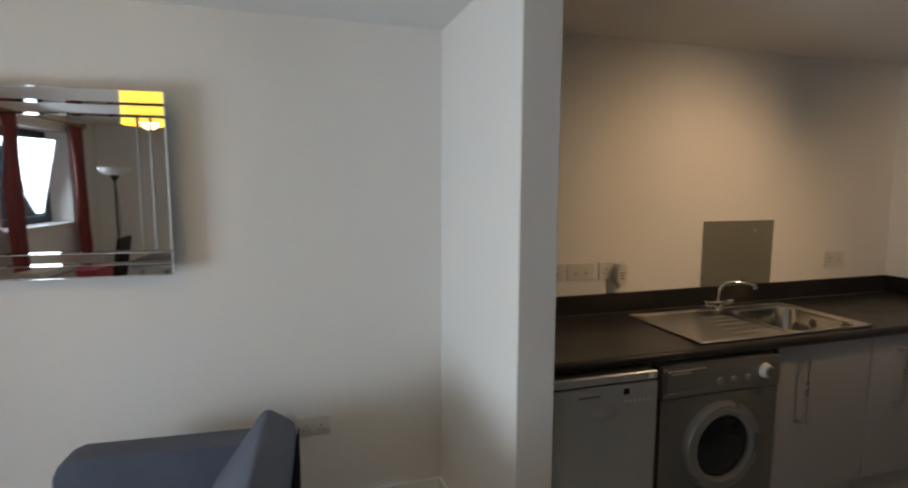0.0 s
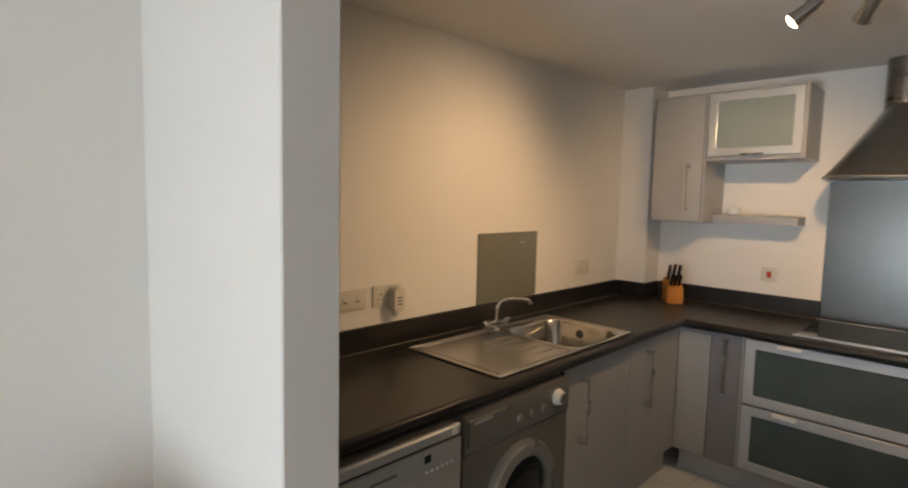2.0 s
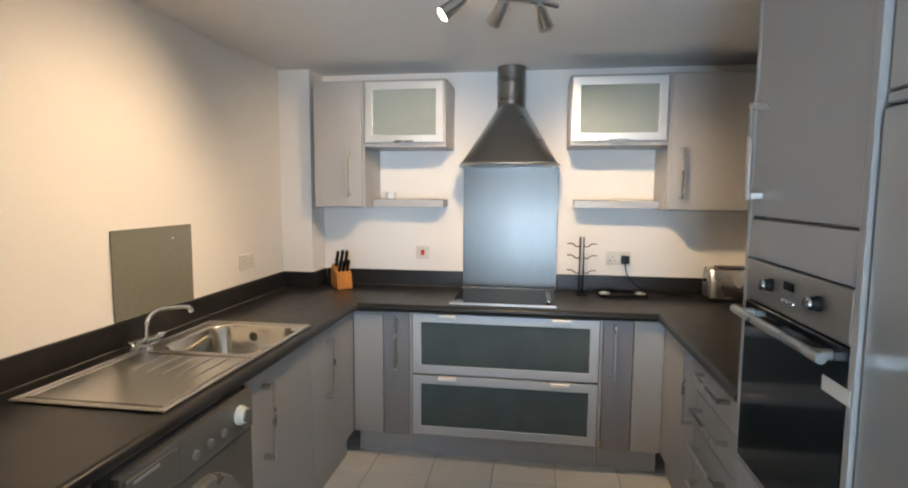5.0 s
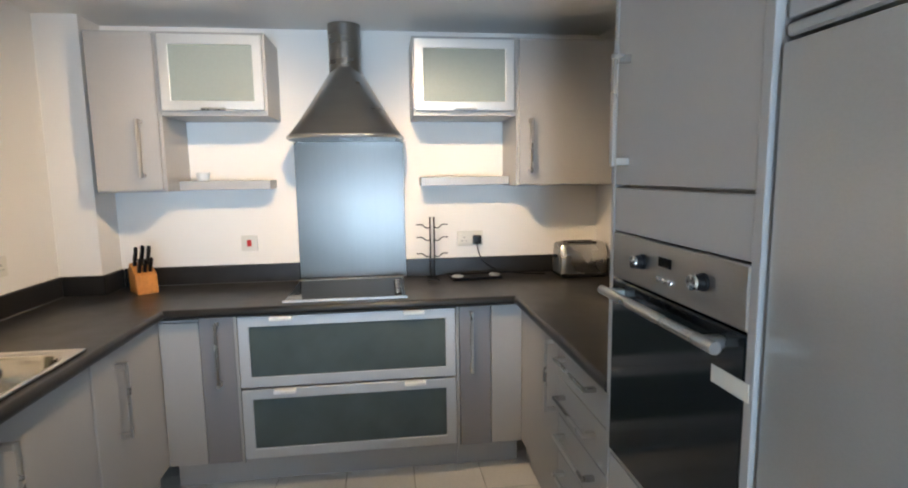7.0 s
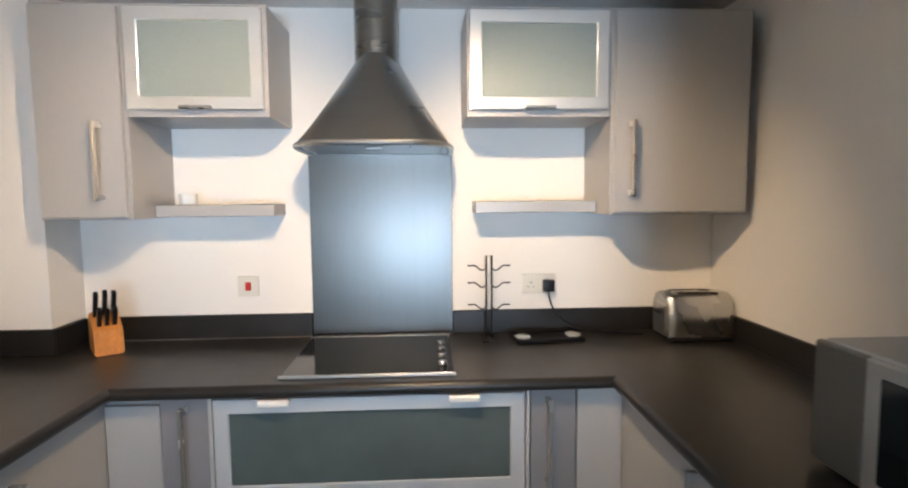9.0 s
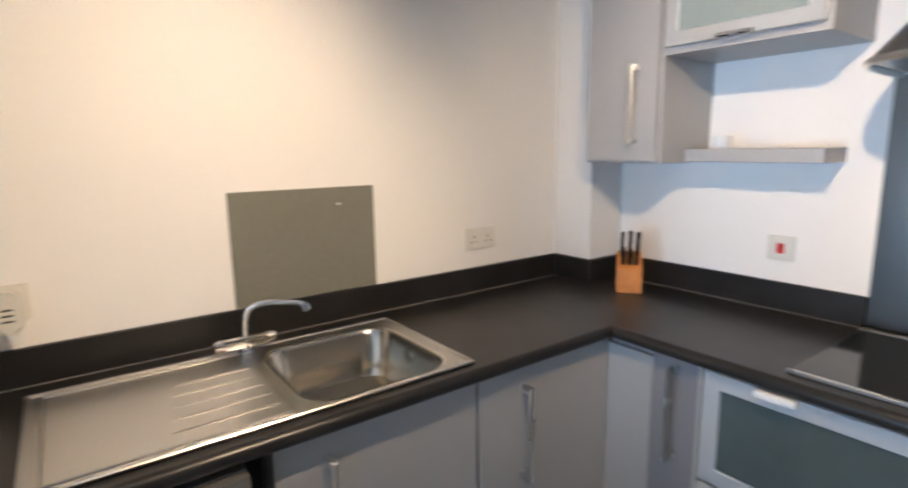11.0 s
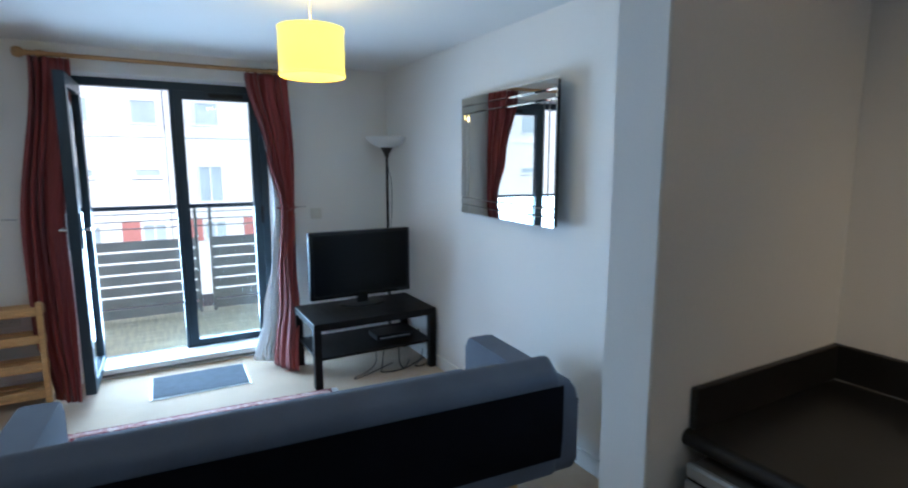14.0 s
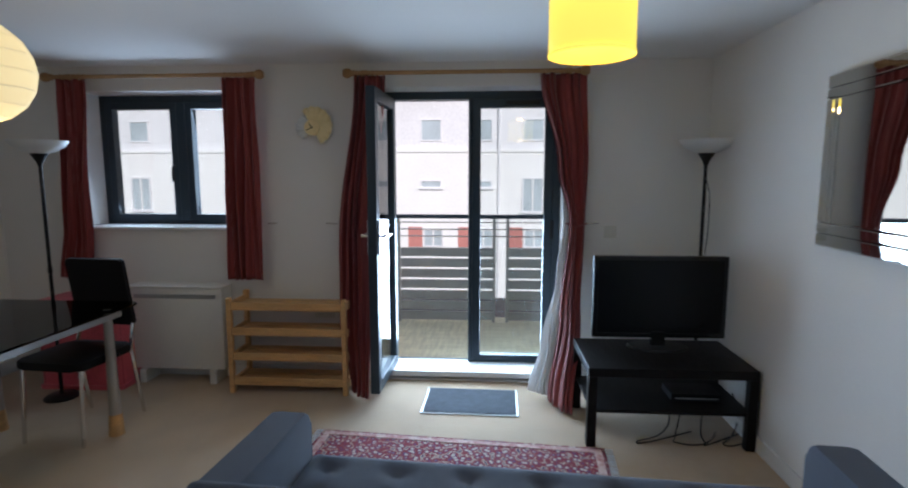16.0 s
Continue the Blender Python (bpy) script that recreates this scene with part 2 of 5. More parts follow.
# ---------------------------------------------------------------- mesh helpers
def box(x0, y0, z0, x1, y1, z1, bevel=0.0, seg=1, bm=None):
    own = bmesh.new()
    bmesh.ops.create_cube(own, size=1)
    for v in own.verts:
        v.co = Vector(((x0 + x1) / 2 + v.co.x * (x1 - x0), (y0 + y1) / 2 + v.co.y * (y1 - y0), (z0 + z1) / 2 + v.co.z * (z1 - z0)))
    if bevel:
        bmesh.ops.bevel(own, geom=own.edges[:], offset=bevel, segments=seg, profile=0.6, affect="EDGES")
    return merge(bm, own)


def merge(bm, other):
    if bm is None:
        return other
    tmp = bpy.data.meshes.new("tmp")
    other.to_mesh(tmp)
    bm.from_mesh(tmp)
    other.free()
    bpy.data.meshes.remove(tmp)
    return bm


def lathe(profile, n=24, bm=None, at=(0, 0, 0), m=None, close=False):
    """Turns (radius, height) pairs round the z axis."""
    own = bmesh.new()
    rings = [[own.verts.new((r * math.cos(2 * math.pi * k / n), r * math.sin(2 * math.pi * k / n), z)) for k in range(n)] for r, z in profile]
    for a, b in zip(rings, rings[1:]):
        for k in range(n):
            own.faces.new((a[k], a[(k + 1) % n], b[(k + 1) % n], b[k]))
    if close:
        own.faces.new(rings[0][::-1])
        own.faces.new(rings[-1])
    bmesh.ops.recalc_face_normals(own, faces=own.faces[:])
    own.transform((m or Matrix.Identity(4)))
    own.transform(Matrix.Translation(at))
    return merge(bm, own)


def tube(points, r, n=10, bm=None, caps=True):
    """A round bar along a line of points; r may be one radius or one for each point."""
    own = bmesh.new()
    pts = [Vector(p) for p in points]
    rs = r if isinstance(r, (list, tuple)) else [r] * len(pts)
    side, rings = None, []
    for i, p in enumerate(pts):
        way = (pts[min(i + 1, len(pts) - 1)] - pts[max(i - 1, 0)]).normalized()
        if side is None:
            side = way.orthogonal().normalized()
        side = (side - way * side.dot(way)).normalized()
        up = way.cross(side)
        rings.append([own.verts.new(p + rs[i] * (math.cos(2 * math.pi * k / n) * side + math.sin(2 * math.pi * k / n) * up)) for k in range(n)])
    for a, b in zip(rings, rings[1:]):
        for k in range(n):
            own.faces.new((a[k], a[(k + 1) % n], b[(k + 1) % n], b[k]))
    if caps:
        own.faces.new(rings[0][::-1])
        own.faces.new(rings[-1])
    bmesh.ops.recalc_face_normals(own, faces=own.faces[:])
    return merge(bm, own)


def prism(outline, z0, z1, bevel=0.0, seg=1, bm=None, m=None):
    """An outline in x and y (counter-clockwise) raised from z0 to z1."""
    own = bmesh.new()
    lo = [own.verts.new((x, y, z0)) for x, y in outline]
    hi = [own.verts.new((x, y, z1)) for x, y in outline]
    own.faces.new(lo[::-1])
    own.faces.new(hi)
    n = len(lo)
    for k in range(n):
        own.faces.new((lo[k], lo[(k + 1) % n], hi[(k + 1) % n], hi[k]))
    if bevel:
        bmesh.ops.bevel(own, geom=own.edges[:], offset=bevel, segments=seg, profile=0.6, affect="EDGES")
    if m is not None:
        own.transform(m)
    bmesh.ops.recalc_face_normals(own, faces=own.faces[:])
    return merge(bm, own)


def arc(p0, p1, p2, n=8):
    a, b, c = Vector(p0), Vector(p1), Vector(p2)
    return [a * (1 - t) ** 2 + b * 2 * t * (1 - t) + c * t * t for t in (k / n for k in range(n + 1))]


def mesh_of(name, bm, material, smooth=True):
    me = bpy.data.meshes.new(name)
    bm.to_mesh(me)
    bm.free()
    me.materials.append(material)
    if smooth:
        me.polygons.foreach_set("use_smooth", [True] * len(me.polygons))
        me.set_sharp_from_angle(angle=radians(35))
    return me


def part(name, bm, material, parent, label=""):
    ob = new(name, mesh_of(name, bm, material))
    ob.parent = parent
    return tagged(ob, label)


def thing(name, label, category, at=None, group="", kind=""):
    ob = new(name)
    ob.empty_display_size = 0.1
    ob.matrix_world = at or Matrix.Identity(4)
    return tagged(ob, label, category, group, kind)


def solid(name, bm, material, label, category, at=None, group="", kind=""):
    ob = new(name, mesh_of(name, bm, material))
    if at is not None:
        ob.matrix_world = at
    return tagged(ob, label, category, group, kind)


def setting(name, bm, material, label):
    return solid(name, bm, material, label, name.split("_")[0], kind="structure")


# ---------------------------------------------------------------- structure
WX = -6.45          # inner face of the window wall
NY = 0.13           # living side of the north wall
SY = -4.95          # south wall of the living room
KS = -2.855         # south wall of the kitchen
PX0, PX1, PY = -3.015, -2.875, -0.755   # pier between kitchen and living room
DOOR = (-2.10, -0.82, 0.01, 2.085)      # y0 y1 z0 z1 of the balcony door opening
WIN = (-4.285, -3.03, 1.09, 2.078)       # the window opening

setting("floor", box(WX - 0.3, SY, -0.2, -2.93, NY, 0.0), M_CARPET, "beige carpet on the living room floor")
kitchen_floor = setting("floor_kitchen", box(-2.93, KS, -0.2, 0.0, 0.0, -0.010), M_GROUT, "grey grout bed under white kitchen tiles")
setting("floor_hall", box(-2.93, SY, -0.2, -0.5, KS - 0.12, 0.0), M_CARPET, "beige carpet beyond the kitchen")
setting("ceiling", box(WX, SY, CEIL, 0.0, NY, CEIL + 0.15), M_CEIL, "plain white painted ceiling")
setting("wall_north_living", box(WX, NY, -0.2, PX0 + 0.001, NY + 0.2, CEIL + 0.15), M_WALL, "off-white painted wall with a mirror")
setting("wall_north_kitchen", box(PX1 - 0.002, 0.0, -0.2, 0.2, 0.33, CEIL + 0.15), M_WALL, "off-white painted wall above the sink")
setting("wall_pier", box(PX0, PY, 0.0, PX1, NY + 0.2, CEIL, 0.004), M_WALL, "off-white painted stub wall beside the kitchen")
setting("wall_east", box(0.0, KS - 0.2, -0.2, 0.2, 0.0, CEIL + 0.15), M_WALL, "off-white painted wall behind the hob")
setting("wall_boxing", box(-0.205, -0.20, 0.0, 0.0, 0.0, CEIL), M_WALL, "boxed-in pipe column in the kitchen corner")
setting("wall_south_kitchen", box(-2.95, KS - 0.12, 0.0, 0.0, KS, CEIL), M_WALL, "off-white painted wall behind the tall units")
setting("wall_hall", box(-0.6, SY, 0.0, -0.5, KS - 0.12, CEIL), M_WALL, "plain off-white end wall")
setting("wall_south", box(WX, SY - 0.15, -0.2, -0.5, SY, CEIL + 0.15), M_WALL, "plain off-white wall of the living room")


def wall_with_holes(x0, x1, y0, y1, z0, z1, holes):
    ys = sorted({y0, y1, *(h[0] for h in holes), *(h[1] for h in holes)})
    zs = sorted({z0, z1, *(h[2] for h in holes), *(h[3] for h in holes)})
    bm = bmesh.new()

    def full(a, b):
        cy, cz = (ys[a] + ys[a + 1]) / 2, (zs[b] + zs[b + 1]) / 2
        return not any(h[0] < cy < h[1] and h[2] < cz < h[3] for h in holes)

    def quad(*p):
        bm.faces.new([bm.verts.new(q) for q in p])

    for a in range(len(ys) - 1):
        for b in range(len(zs) - 1):
            if not full(a, b):
                continue
            ya, yb, za, zb = ys[a], ys[a + 1], zs[b], zs[b + 1]
            quad((x1, ya, za), (x1, yb, za), (x1, yb, zb), (x1, ya, zb))
            quad((x0, ya, za), (x0, ya, zb), (x0, yb, zb), (x0, yb, za))
            if a == 0 or not full(a - 1, b):
                quad((x0, ya, za), (x1, ya, za), (x1, ya, zb), (x0, ya, zb))
            if a == len(ys) - 2 or not full(a + 1, b):
                quad((x0, yb, za), (x0, yb, zb), (x1, yb, zb), (x1, yb, za))
            if b == 0 or not full(a, b - 1):
                quad((x0, ya, za), (x0, yb, za), (x1, yb, za), (x1, ya, za))
            if b == len(zs) - 2 or not full(a, b + 1):
                quad((x0, ya, zb), (x1, ya, zb), (x1, yb, zb), (x0, yb, zb))
    bmesh.ops.remove_doubles(bm, verts=bm.verts[:], dist=1e-5)
    bmesh.ops.recalc_face_normals(bm, faces=bm.faces[:])
    return bm


setting("wall_west", wall_with_holes(WX - 0.35, WX, SY - 0.15, NY + 0.2, -0.2, CEIL + 0.15, [DOOR, WIN]), M_WALL, "off-white window wall with balcony door")

# ---------------------------------------------------------------- openings of the window wall
FX = -6.68          # plane of the frames


def frame_ring(y0, y1, z0, z1, w, x0, x1):
    """One closed frame of width w in the y-z plane, from x0 to x1."""
    bm = bmesh.new()
    loops = [[bm.verts.new((x, y, z)) for y, z in ((y0 + o, z0 + o), (y1 - o, z0 + o), (y1 - o, z1 - o), (y0 + o, z1 - o))] for x, o in ((x0, 0.0), (x1, 0.0), (x1, w), (x0, w))]
    for a, b in zip(loops, loops[1:] + loops[:1]):
        for k in range(4):
            bm.faces.new((a[k], a[(k + 1) % 4], b[(k + 1) % 4], b[k]))
    bmesh.ops.recalc_face_normals(bm, faces=bm.faces[:])
    bmesh.ops.bevel(bm, geom=[e for e in bm.edges if e.calc_face_angle(0.0) > 0.5], offset=0.003, segments=1, affect="EDGES")
    return bm


def pane(name, x, y0, y1, z0, z1, parent):
    ob = part(name, box(x - 0.006, y0, z0, x + 0.006, y1, z1), M_GLASS, parent)
    ob.visible_shadow = False
    return ob


d = thing("door_1", "anthracite framed balcony door standing open inwards", "door", kind="structure")
y0, y1, z0, z1 = DOOR
YM = -1.46
part("frame", frame_ring(y0, y1, z0 + 0.004, z1, 0.055, FX - 0.06, FX + 0.02), M_PVC, d)
part("mullion", box(FX - 0.06, YM - 0.028, z0 + 0.05, FX + 0.02, YM, z1 - 0.05, 0.004), M_PVC, d)
fixed = part("fixed_light", frame_ring(YM + 0.001, y1 - 0.055, z0 + 0.055, z1 - 0.055, 0.06, FX - 0.05, FX + 0.012), M_PVC, d)
part("vent", box(FX + 0.012, -1.22, z1 - 0.10, FX + 0.03, -0.98, z1 - 0.07, 0.004), M_BLACK, d, "black trickle vent")
pane("pane", FX - 0.02, YM + 0.058, y1 - 0.113, z0 + 0.113, z1 - 0.113, d)
part("latch", box(FX + 0.012, -0.89, 1.02, FX + 0.03, -0.865, 1.16, 0.004), M_BLACK, d)
part("threshold", box(FX - 0.02, y0 + 0.001, 0.03, WX + 0.014, y1 - 0.001, 0.072, 0.006), M_TRIM, d, "white painted door step")
# the leaf, hinged at the south jamb and swung well into the room
LW = 0.63
leaf = thing("leaf", "", "")
leaf.parent = d
leaf.matrix_world = pose(FX + 0.03, y0 + 0.05, 0, 0, 0, -1.5)
ring = box(0, -0.03, 0.062, 0.075, 0.03, 2.03, 0.004)
ring = box(LW - 0.075, -0.03, 0.062, LW, 0.03, 2.03, 0.004, bm=ring)
ring = box(0.075, -0.03, 0.062, LW - 0.075, 0.03, 0.14, 0.004, bm=ring)
ring = box(0.075, -0.03, 1.95, LW - 0.075, 0.03, 2.03, 0.004, bm=ring)
leaf_frame = part("leaf_frame", ring, M_PVC, leaf)
g = part("pane", box(0.07, -0.006, 0.135, LW - 0.07, 0.006, 1.955), M_GLASS, leaf)
g.visible_shadow = False
hb = box(LW - 0.055, 0.03, 0.98, LW - 0.025, 0.042, 1.2, 0.004)
hb = tube([(LW - 0.04, 0.04, 1.10), (LW - 0.04, 0.075, 1.10), (LW - 0.16, 0.08, 1.10)], 0.009, bm=hb)
hb = box(LW - 0.055, -0.042, 0.98, LW - 0.025, -0.03, 1.2, 0.004, bm=hb)
hb = tube([(LW - 0.04, -0.04, 1.10), (LW - 0.04, -0.075, 1.10), (LW - 0.16, -0.08, 1.10)], 0.009, bm=hb)
part("handle", hb, M_CHROME, leaf, "chrome lever handle")

w = thing("window_1", "anthracite framed casement window with white sill", "window", kind="structure")
y0, y1, z0, z1 = WIN
part("window_frame", frame_ring(y0, y1, z0, z1, 0.05, FX - 0.06, FX + 0.015), M_PVC, w)
WM = -3.65
part("mullion", box(FX - 0.06, WM - 0.035, z0 + 0.05, FX + 0.025, WM + 0.035, z1 - 0.05, 0.004), M_PVC, w)
part("casement", frame_ring(y0 + 0.05, WM - 0.035, z0 + 0.05, z1 - 0.05, 0.05, FX - 0.05, FX + 0.02), M_PVC, w)
part("casement", frame_ring(WM + 0.035, y1 - 0.05, z0 + 0.05, z1 - 0.05, 0.05, FX - 0.05, FX + 0.02), M_PVC, w)
pane("pane", FX - 0.02, y0 + 0.1, WM - 0.085, z0 + 0.1, z1 - 0.1, w)
pane("pane", FX - 0.02, WM + 0.085, y1 - 0.1, z0 + 0.1, z1 - 0.1, w)
part("window_sill", box(FX + 0.016, y0 + 0.002, z0 + 0.001, WX + 0.03, y1 - 0.002, z0 + 0.025, 0.006), M_TRIM, w, "white gloss window sill")
part("handle", tube([(FX + 0.02, WM - 0.06, 1.55), (FX + 0.06, WM - 0.06, 1.55), (FX + 0.065, WM - 0.06, 1.44)], 0.009), M_BLACK, w)

# ---------------------------------------------------------------- kitchen: worktop and units
ZT = 0.90
wt = thing("worktop", "dark charcoal laminate worktop with matching upstand", "worktop")
FY, FXE, FYS = -0.62, -0.60, -2.225
SX0, SX1, SYB, SYF = -2.118, -1.145, -0.100, -0.594     # sink cut-out


def slab(x0, y0, x1, y1, bm=None):
    return box(x0, y0, ZT - 0.04, x1, y1, ZT, bm=bm)


for q in ((PX1, FY, SX0 + 0.01, 0.0), (SX1 - 0.01, FY, 0.0, 0.0), (SX0 + 0.01, FY, SX1 - 0.01, SYF + 0.01), (SX0 + 0.01, SYB - 0.01, SX1 - 0.01, 0.0),
          (FXE, FYS, 0.0, FY), (-1.678, KS, 0.0, FYS)):
    part("top", slab(*q), M_TOP, wt)
# rounded front edge, one run after the other
edge = tube([(PX1, FY, ZT - 0.02), (FXE, FY, ZT - 0.02)], 0.0203, 16)
part("front_edge", edge, M_TOP, wt)
part("front_edge", tube([(FXE, FY, ZT - 0.02), (FXE, FYS, ZT - 0.02)], 0.0203, 16), M_TOP, wt)
part("front_edge", tube([(FXE, FYS, ZT - 0.02), (-1.678, FYS, ZT - 0.02)], 0.0203, 16), M_TOP, wt)
UT = 1.0
for q in ((PX1, -0.018, -0.205, -0.0005), (-0.223, -0.218, -0.205, -0.018), (-0.205, -0.218, -0.018, -0.2), (-0.018, -1.131, -0.0005, -0.218),
          (-0.018, KS + 0.018, -0.0005, -1.723), (-1.678, KS + 0.0005, -0.0005, KS + 0.018), (PX1 + 0.0005, FY, PX1 + 0.018, -0.018)):
    part("upstand", box(min(q[0], q[2]), min(q[1], q[3]), ZT, max(q[0], q[2]), max(q[1], q[3]), UT, 0.003), M_TOP, wt)


M_SEAL = mat("sealant_bead", (0.16, 0.155, 0.145), 0.5, vary=0.1)
part("sealant", box(PX1 + 0.018, -0.0215, ZT, -0.223, -0.018, ZT + 0.0035, 0.001), M_SEAL, wt, "thin grey sealant line")
part("sealant", box(-0.0215, -1.131, ZT, -0.018, -0.218, ZT + 0.0035, 0.001), M_SEAL, wt)


def bar_handle(length, parent, m, out=0.035, r=0.006, square=False):
    """A bow bar on two posts; built along z with the door face at y = 0, towards -y."""
    bm = box(-0.007, -out - 0.012, -length / 2, 0.007, -out, length / 2, 0.003)
    for s in (-1, 1):
        bm = box(-0.008, -out, s * (length / 2 - 0.012) - 0.010, 0.008, 0.0, s * (length / 2 - 0.012) + 0.010, 0.002, bm=bm)
    bm.transform(m)
    return part("handle", bm, M_HANDLE, parent, "satin nickel bar handle")


FACE_N = lambda x, y, z: pose(x, y, z)                       # faces -y
FACE_W = lambda x, y, z: pose(x, y, z, 0, 0, -90)            # faces -x
FACE_S = lambda x, y, z: pose(x, y, z, 0, 0, 180)            # faces +y
LAY = pose(0, 0, 0, 0, 90, 0)


def base_north(x0, x1, hx, label, top=0.858):
    t = thing("base_cabinet", label, "kitchen cabinet", pose(x0, -0.02, 0), "kitchen base units")
    wdt = x1 - x0
    bm = box(0.002, -0.548, 0.15, wdt - 0.002, 0, top)
    if top < 0.85:
        for q in ((0.002, -0.548, 0.020, 0.0), (wdt - 0.020, -0.548, wdt - 0.002, 0.0), (0.020, -0.548, wdt - 0.020, -0.543)):
            bm = box(q[0], q[1], top, q[2], q[3], 0.858, bm=bm)
    part("body", bm, M_UNIT, t)
    dr = part("door", box(0.003, -0.570, 0.155, wdt - 0.003, -0.550, 0.853, 0.002), M_UNIT, t)
    bar_handle(0.30, dr, pose(hx - x0, -0.570, 0.642))
    part("plinth", box(0.0, -0.52, 0.0, wdt, -0.50, 0.148), M_UNIT, t)
    return t


base_north(-1.70, -1.135, -1.575, "grey laminate base cabinet under the sink", 0.735)
base_north(-1.13, -0.562, -0.965, "grey laminate base cabinet beside the corner")


def base_east(y1, y0, label, dark, hy=None, recess=0.0):
    """A base unit on the hob wall from y1 (north) down to y0."""
    t = thing("base_cabinet", label, "kitchen cabinet", pose(-0.02, 0, 0), "kitchen base units")
    part("body", box(-0.538 + recess, y0 + 0.001, 0.15, 0, y1 - 0.001, 0.84), M_UNIT, t)
    dr = part("door", box(-0.560 + recess, y0 + 0.002, 0.155, -0.540 + recess, y1 - 0.002, 0.832 if recess else 0.852, 0.002), M_UNIT_DARK if dark else M_UNIT, t)
    if hy is not None:
        bar_handle(0.30, dr, FACE_W(-0.560 + recess, hy, 0.683))
    part("plinth", box(-0.455, y0, 0.0, -0.435, y1, 0.15), M_UNIT, t)


base_east(-0.592, -0.765, "pale grey corner filler panel", False, recess=0.004)
base_east(-0.765, -0.918, "narrow dark silver pull-out base cabinet", True, -0.846)
base_east(-1.945, -2.10, "narrow dark silver pull-out base cabinet", True, -2.003)
base_east(-2.10, -2.255, "pale grey corner filler panel", False)

t = thing("drawer_unit", "wide drawer unit with smoked glass aluminium fronts", "kitchen drawers", pose(-0.02, 0, 0), "kitchen base units")
part("body", box(-0.535, -1.94, 0.15, 0, -0.922, 0.845), M_UNIT, t)
part("plinth", box(-0.450, -1.93, 0.0, -0.430, -0.932, 0.15), M_UNIT, t)
part("side_panel", prism([(-0.458, 0.0), (-0.440, 0.0), (-0.440, 0.858), (-0.575, 0.858), (-0.575, 0.150), (-0.458, 0.150)], -0.006, 0.006, 0.001, m=pose(0, (-0.932 + -0.920) / 2, 0, 90, 0, 0)), M_UNIT, t)
part("side_panel", prism([(-0.458, 0.0), (-0.440, 0.0), (-0.440, 0.858), (-0.575, 0.858), (-0.575, 0.150), (-0.458, 0.150)], -0.006, 0.006, 0.001, m=pose(0, (-1.942 + -1.930) / 2, 0, 90, 0, 0)), M_UNIT, t)
for za, zb in ((0.172, 0.508), (0.518, 0.852)):
    ya, yb = -1.927, -0.935
    fr = part("drawer_front", frame_ring(ya, yb, za, zb, 0.048, -0.575, -0.553), M_ALU_GREY, t, "grey aluminium frame drawer front")
    part("pane", box(-0.567, ya + 0.046, za + 0.046, -0.559, yb - 0.046, zb - 0.046), M_FROST_DARK, fr, "smoked frosted glass")
    for hy in (-1.13, -1.73):
        # white gloss stands in for overhead light reflected by the polished aluminium pulls
        hb = box(-0.603, hy - 0.050, zb - 0.020, -0.572, hy + 0.050, zb + 0.001, 0.005)
        part("handle", hb, M_TRIM, fr, "aluminium pull coloured white for its shine")

# south run of base units, facing north
t = thing("base_cabinet", "grey laminate base cabinet in the kitchen corner", "kitchen cabinet", pose(0, KS + 0.03, 0), "kitchen base units")
part("body", box(-1.133, 0, 0.15, -0.562, 0.548, 0.858), M_UNIT, t)
dr = part("door", box(-1.132, 0.550, 0.155, -0.562, 0.570, 0.853, 0.002), M_UNIT, t)
bar_handle(0.30, dr, FACE_S(-1.095, 0.570, 0.69))
part("plinth", box(-1.133, 0.50, 0.0, -0.48, 0.52, 0.148), M_UNIT, t)
t = thing("filler_panel", "narrow grey laminate filler beside the oven housing", "kitchen cabinet", pose(0, KS + 0.03, 0), "kitchen base units")
part("panel", box(-1.676, 0.530, 0.155, -1.612, 0.570, 0.853, 0.002), M_UNIT, t)
part("plinth", box(-1.676, 0.50, 0.0, -1.612, 0.52, 0.154), M_UNIT, t)
t = thing("drawer_unit", "grey laminate unit of four drawers", "kitchen drawers", pose(0, KS + 0.03, 0), "kitchen base units")
part("body", box(-1.610, 0, 0.15, -1.137, 0.548, 0.858), M_UNIT, t)
part("plinth", box(-1.610, 0.50, 0.0, -1.137, 0.52, 0.148), M_UNIT, t)
for za, zb in ((0.157, 0.403), (0.408, 0.553), (0.558, 0.703), (0.708, 0.853)):
    dr = part("drawer_front", box(-1.608, 0.550, za, -1.138, 0.570, zb, 0.002), M_UNIT, t)
    bar_handle(0.31, dr, FACE_S(-1.355, 0.570, zb - 0.055) @ LAY)

# tall oven housing
OX0, OX1 = -2.264, -1.680
t = thing("oven_housing", "tall grey laminate housing around a built-in oven", "kitchen cabinet", pose(0, KS + 0.02, 0))
FB = 0.60
part("side_panel", box(OX1 - 0.018, 0, 0.0, OX1, FB + 0.022, CEIL - 0.03, 0.001), M_UNIT, t)
part("side_panel", box(OX0, 0, 0.0, OX0 + 0.022, FB + 0.022, CEIL - 0.03, 0.001), M_UNIT, t)
part("body", box(OX0 + 0.022, 0, 0.15, OX1 - 0.018, FB - 0.02, 0.70), M_UNIT, t)
part("upper_body", box(OX0 + 0.022, 0, 1.32, OX1 - 0.018, FB - 0.02, CEIL - 0.03), M_UNIT, t)
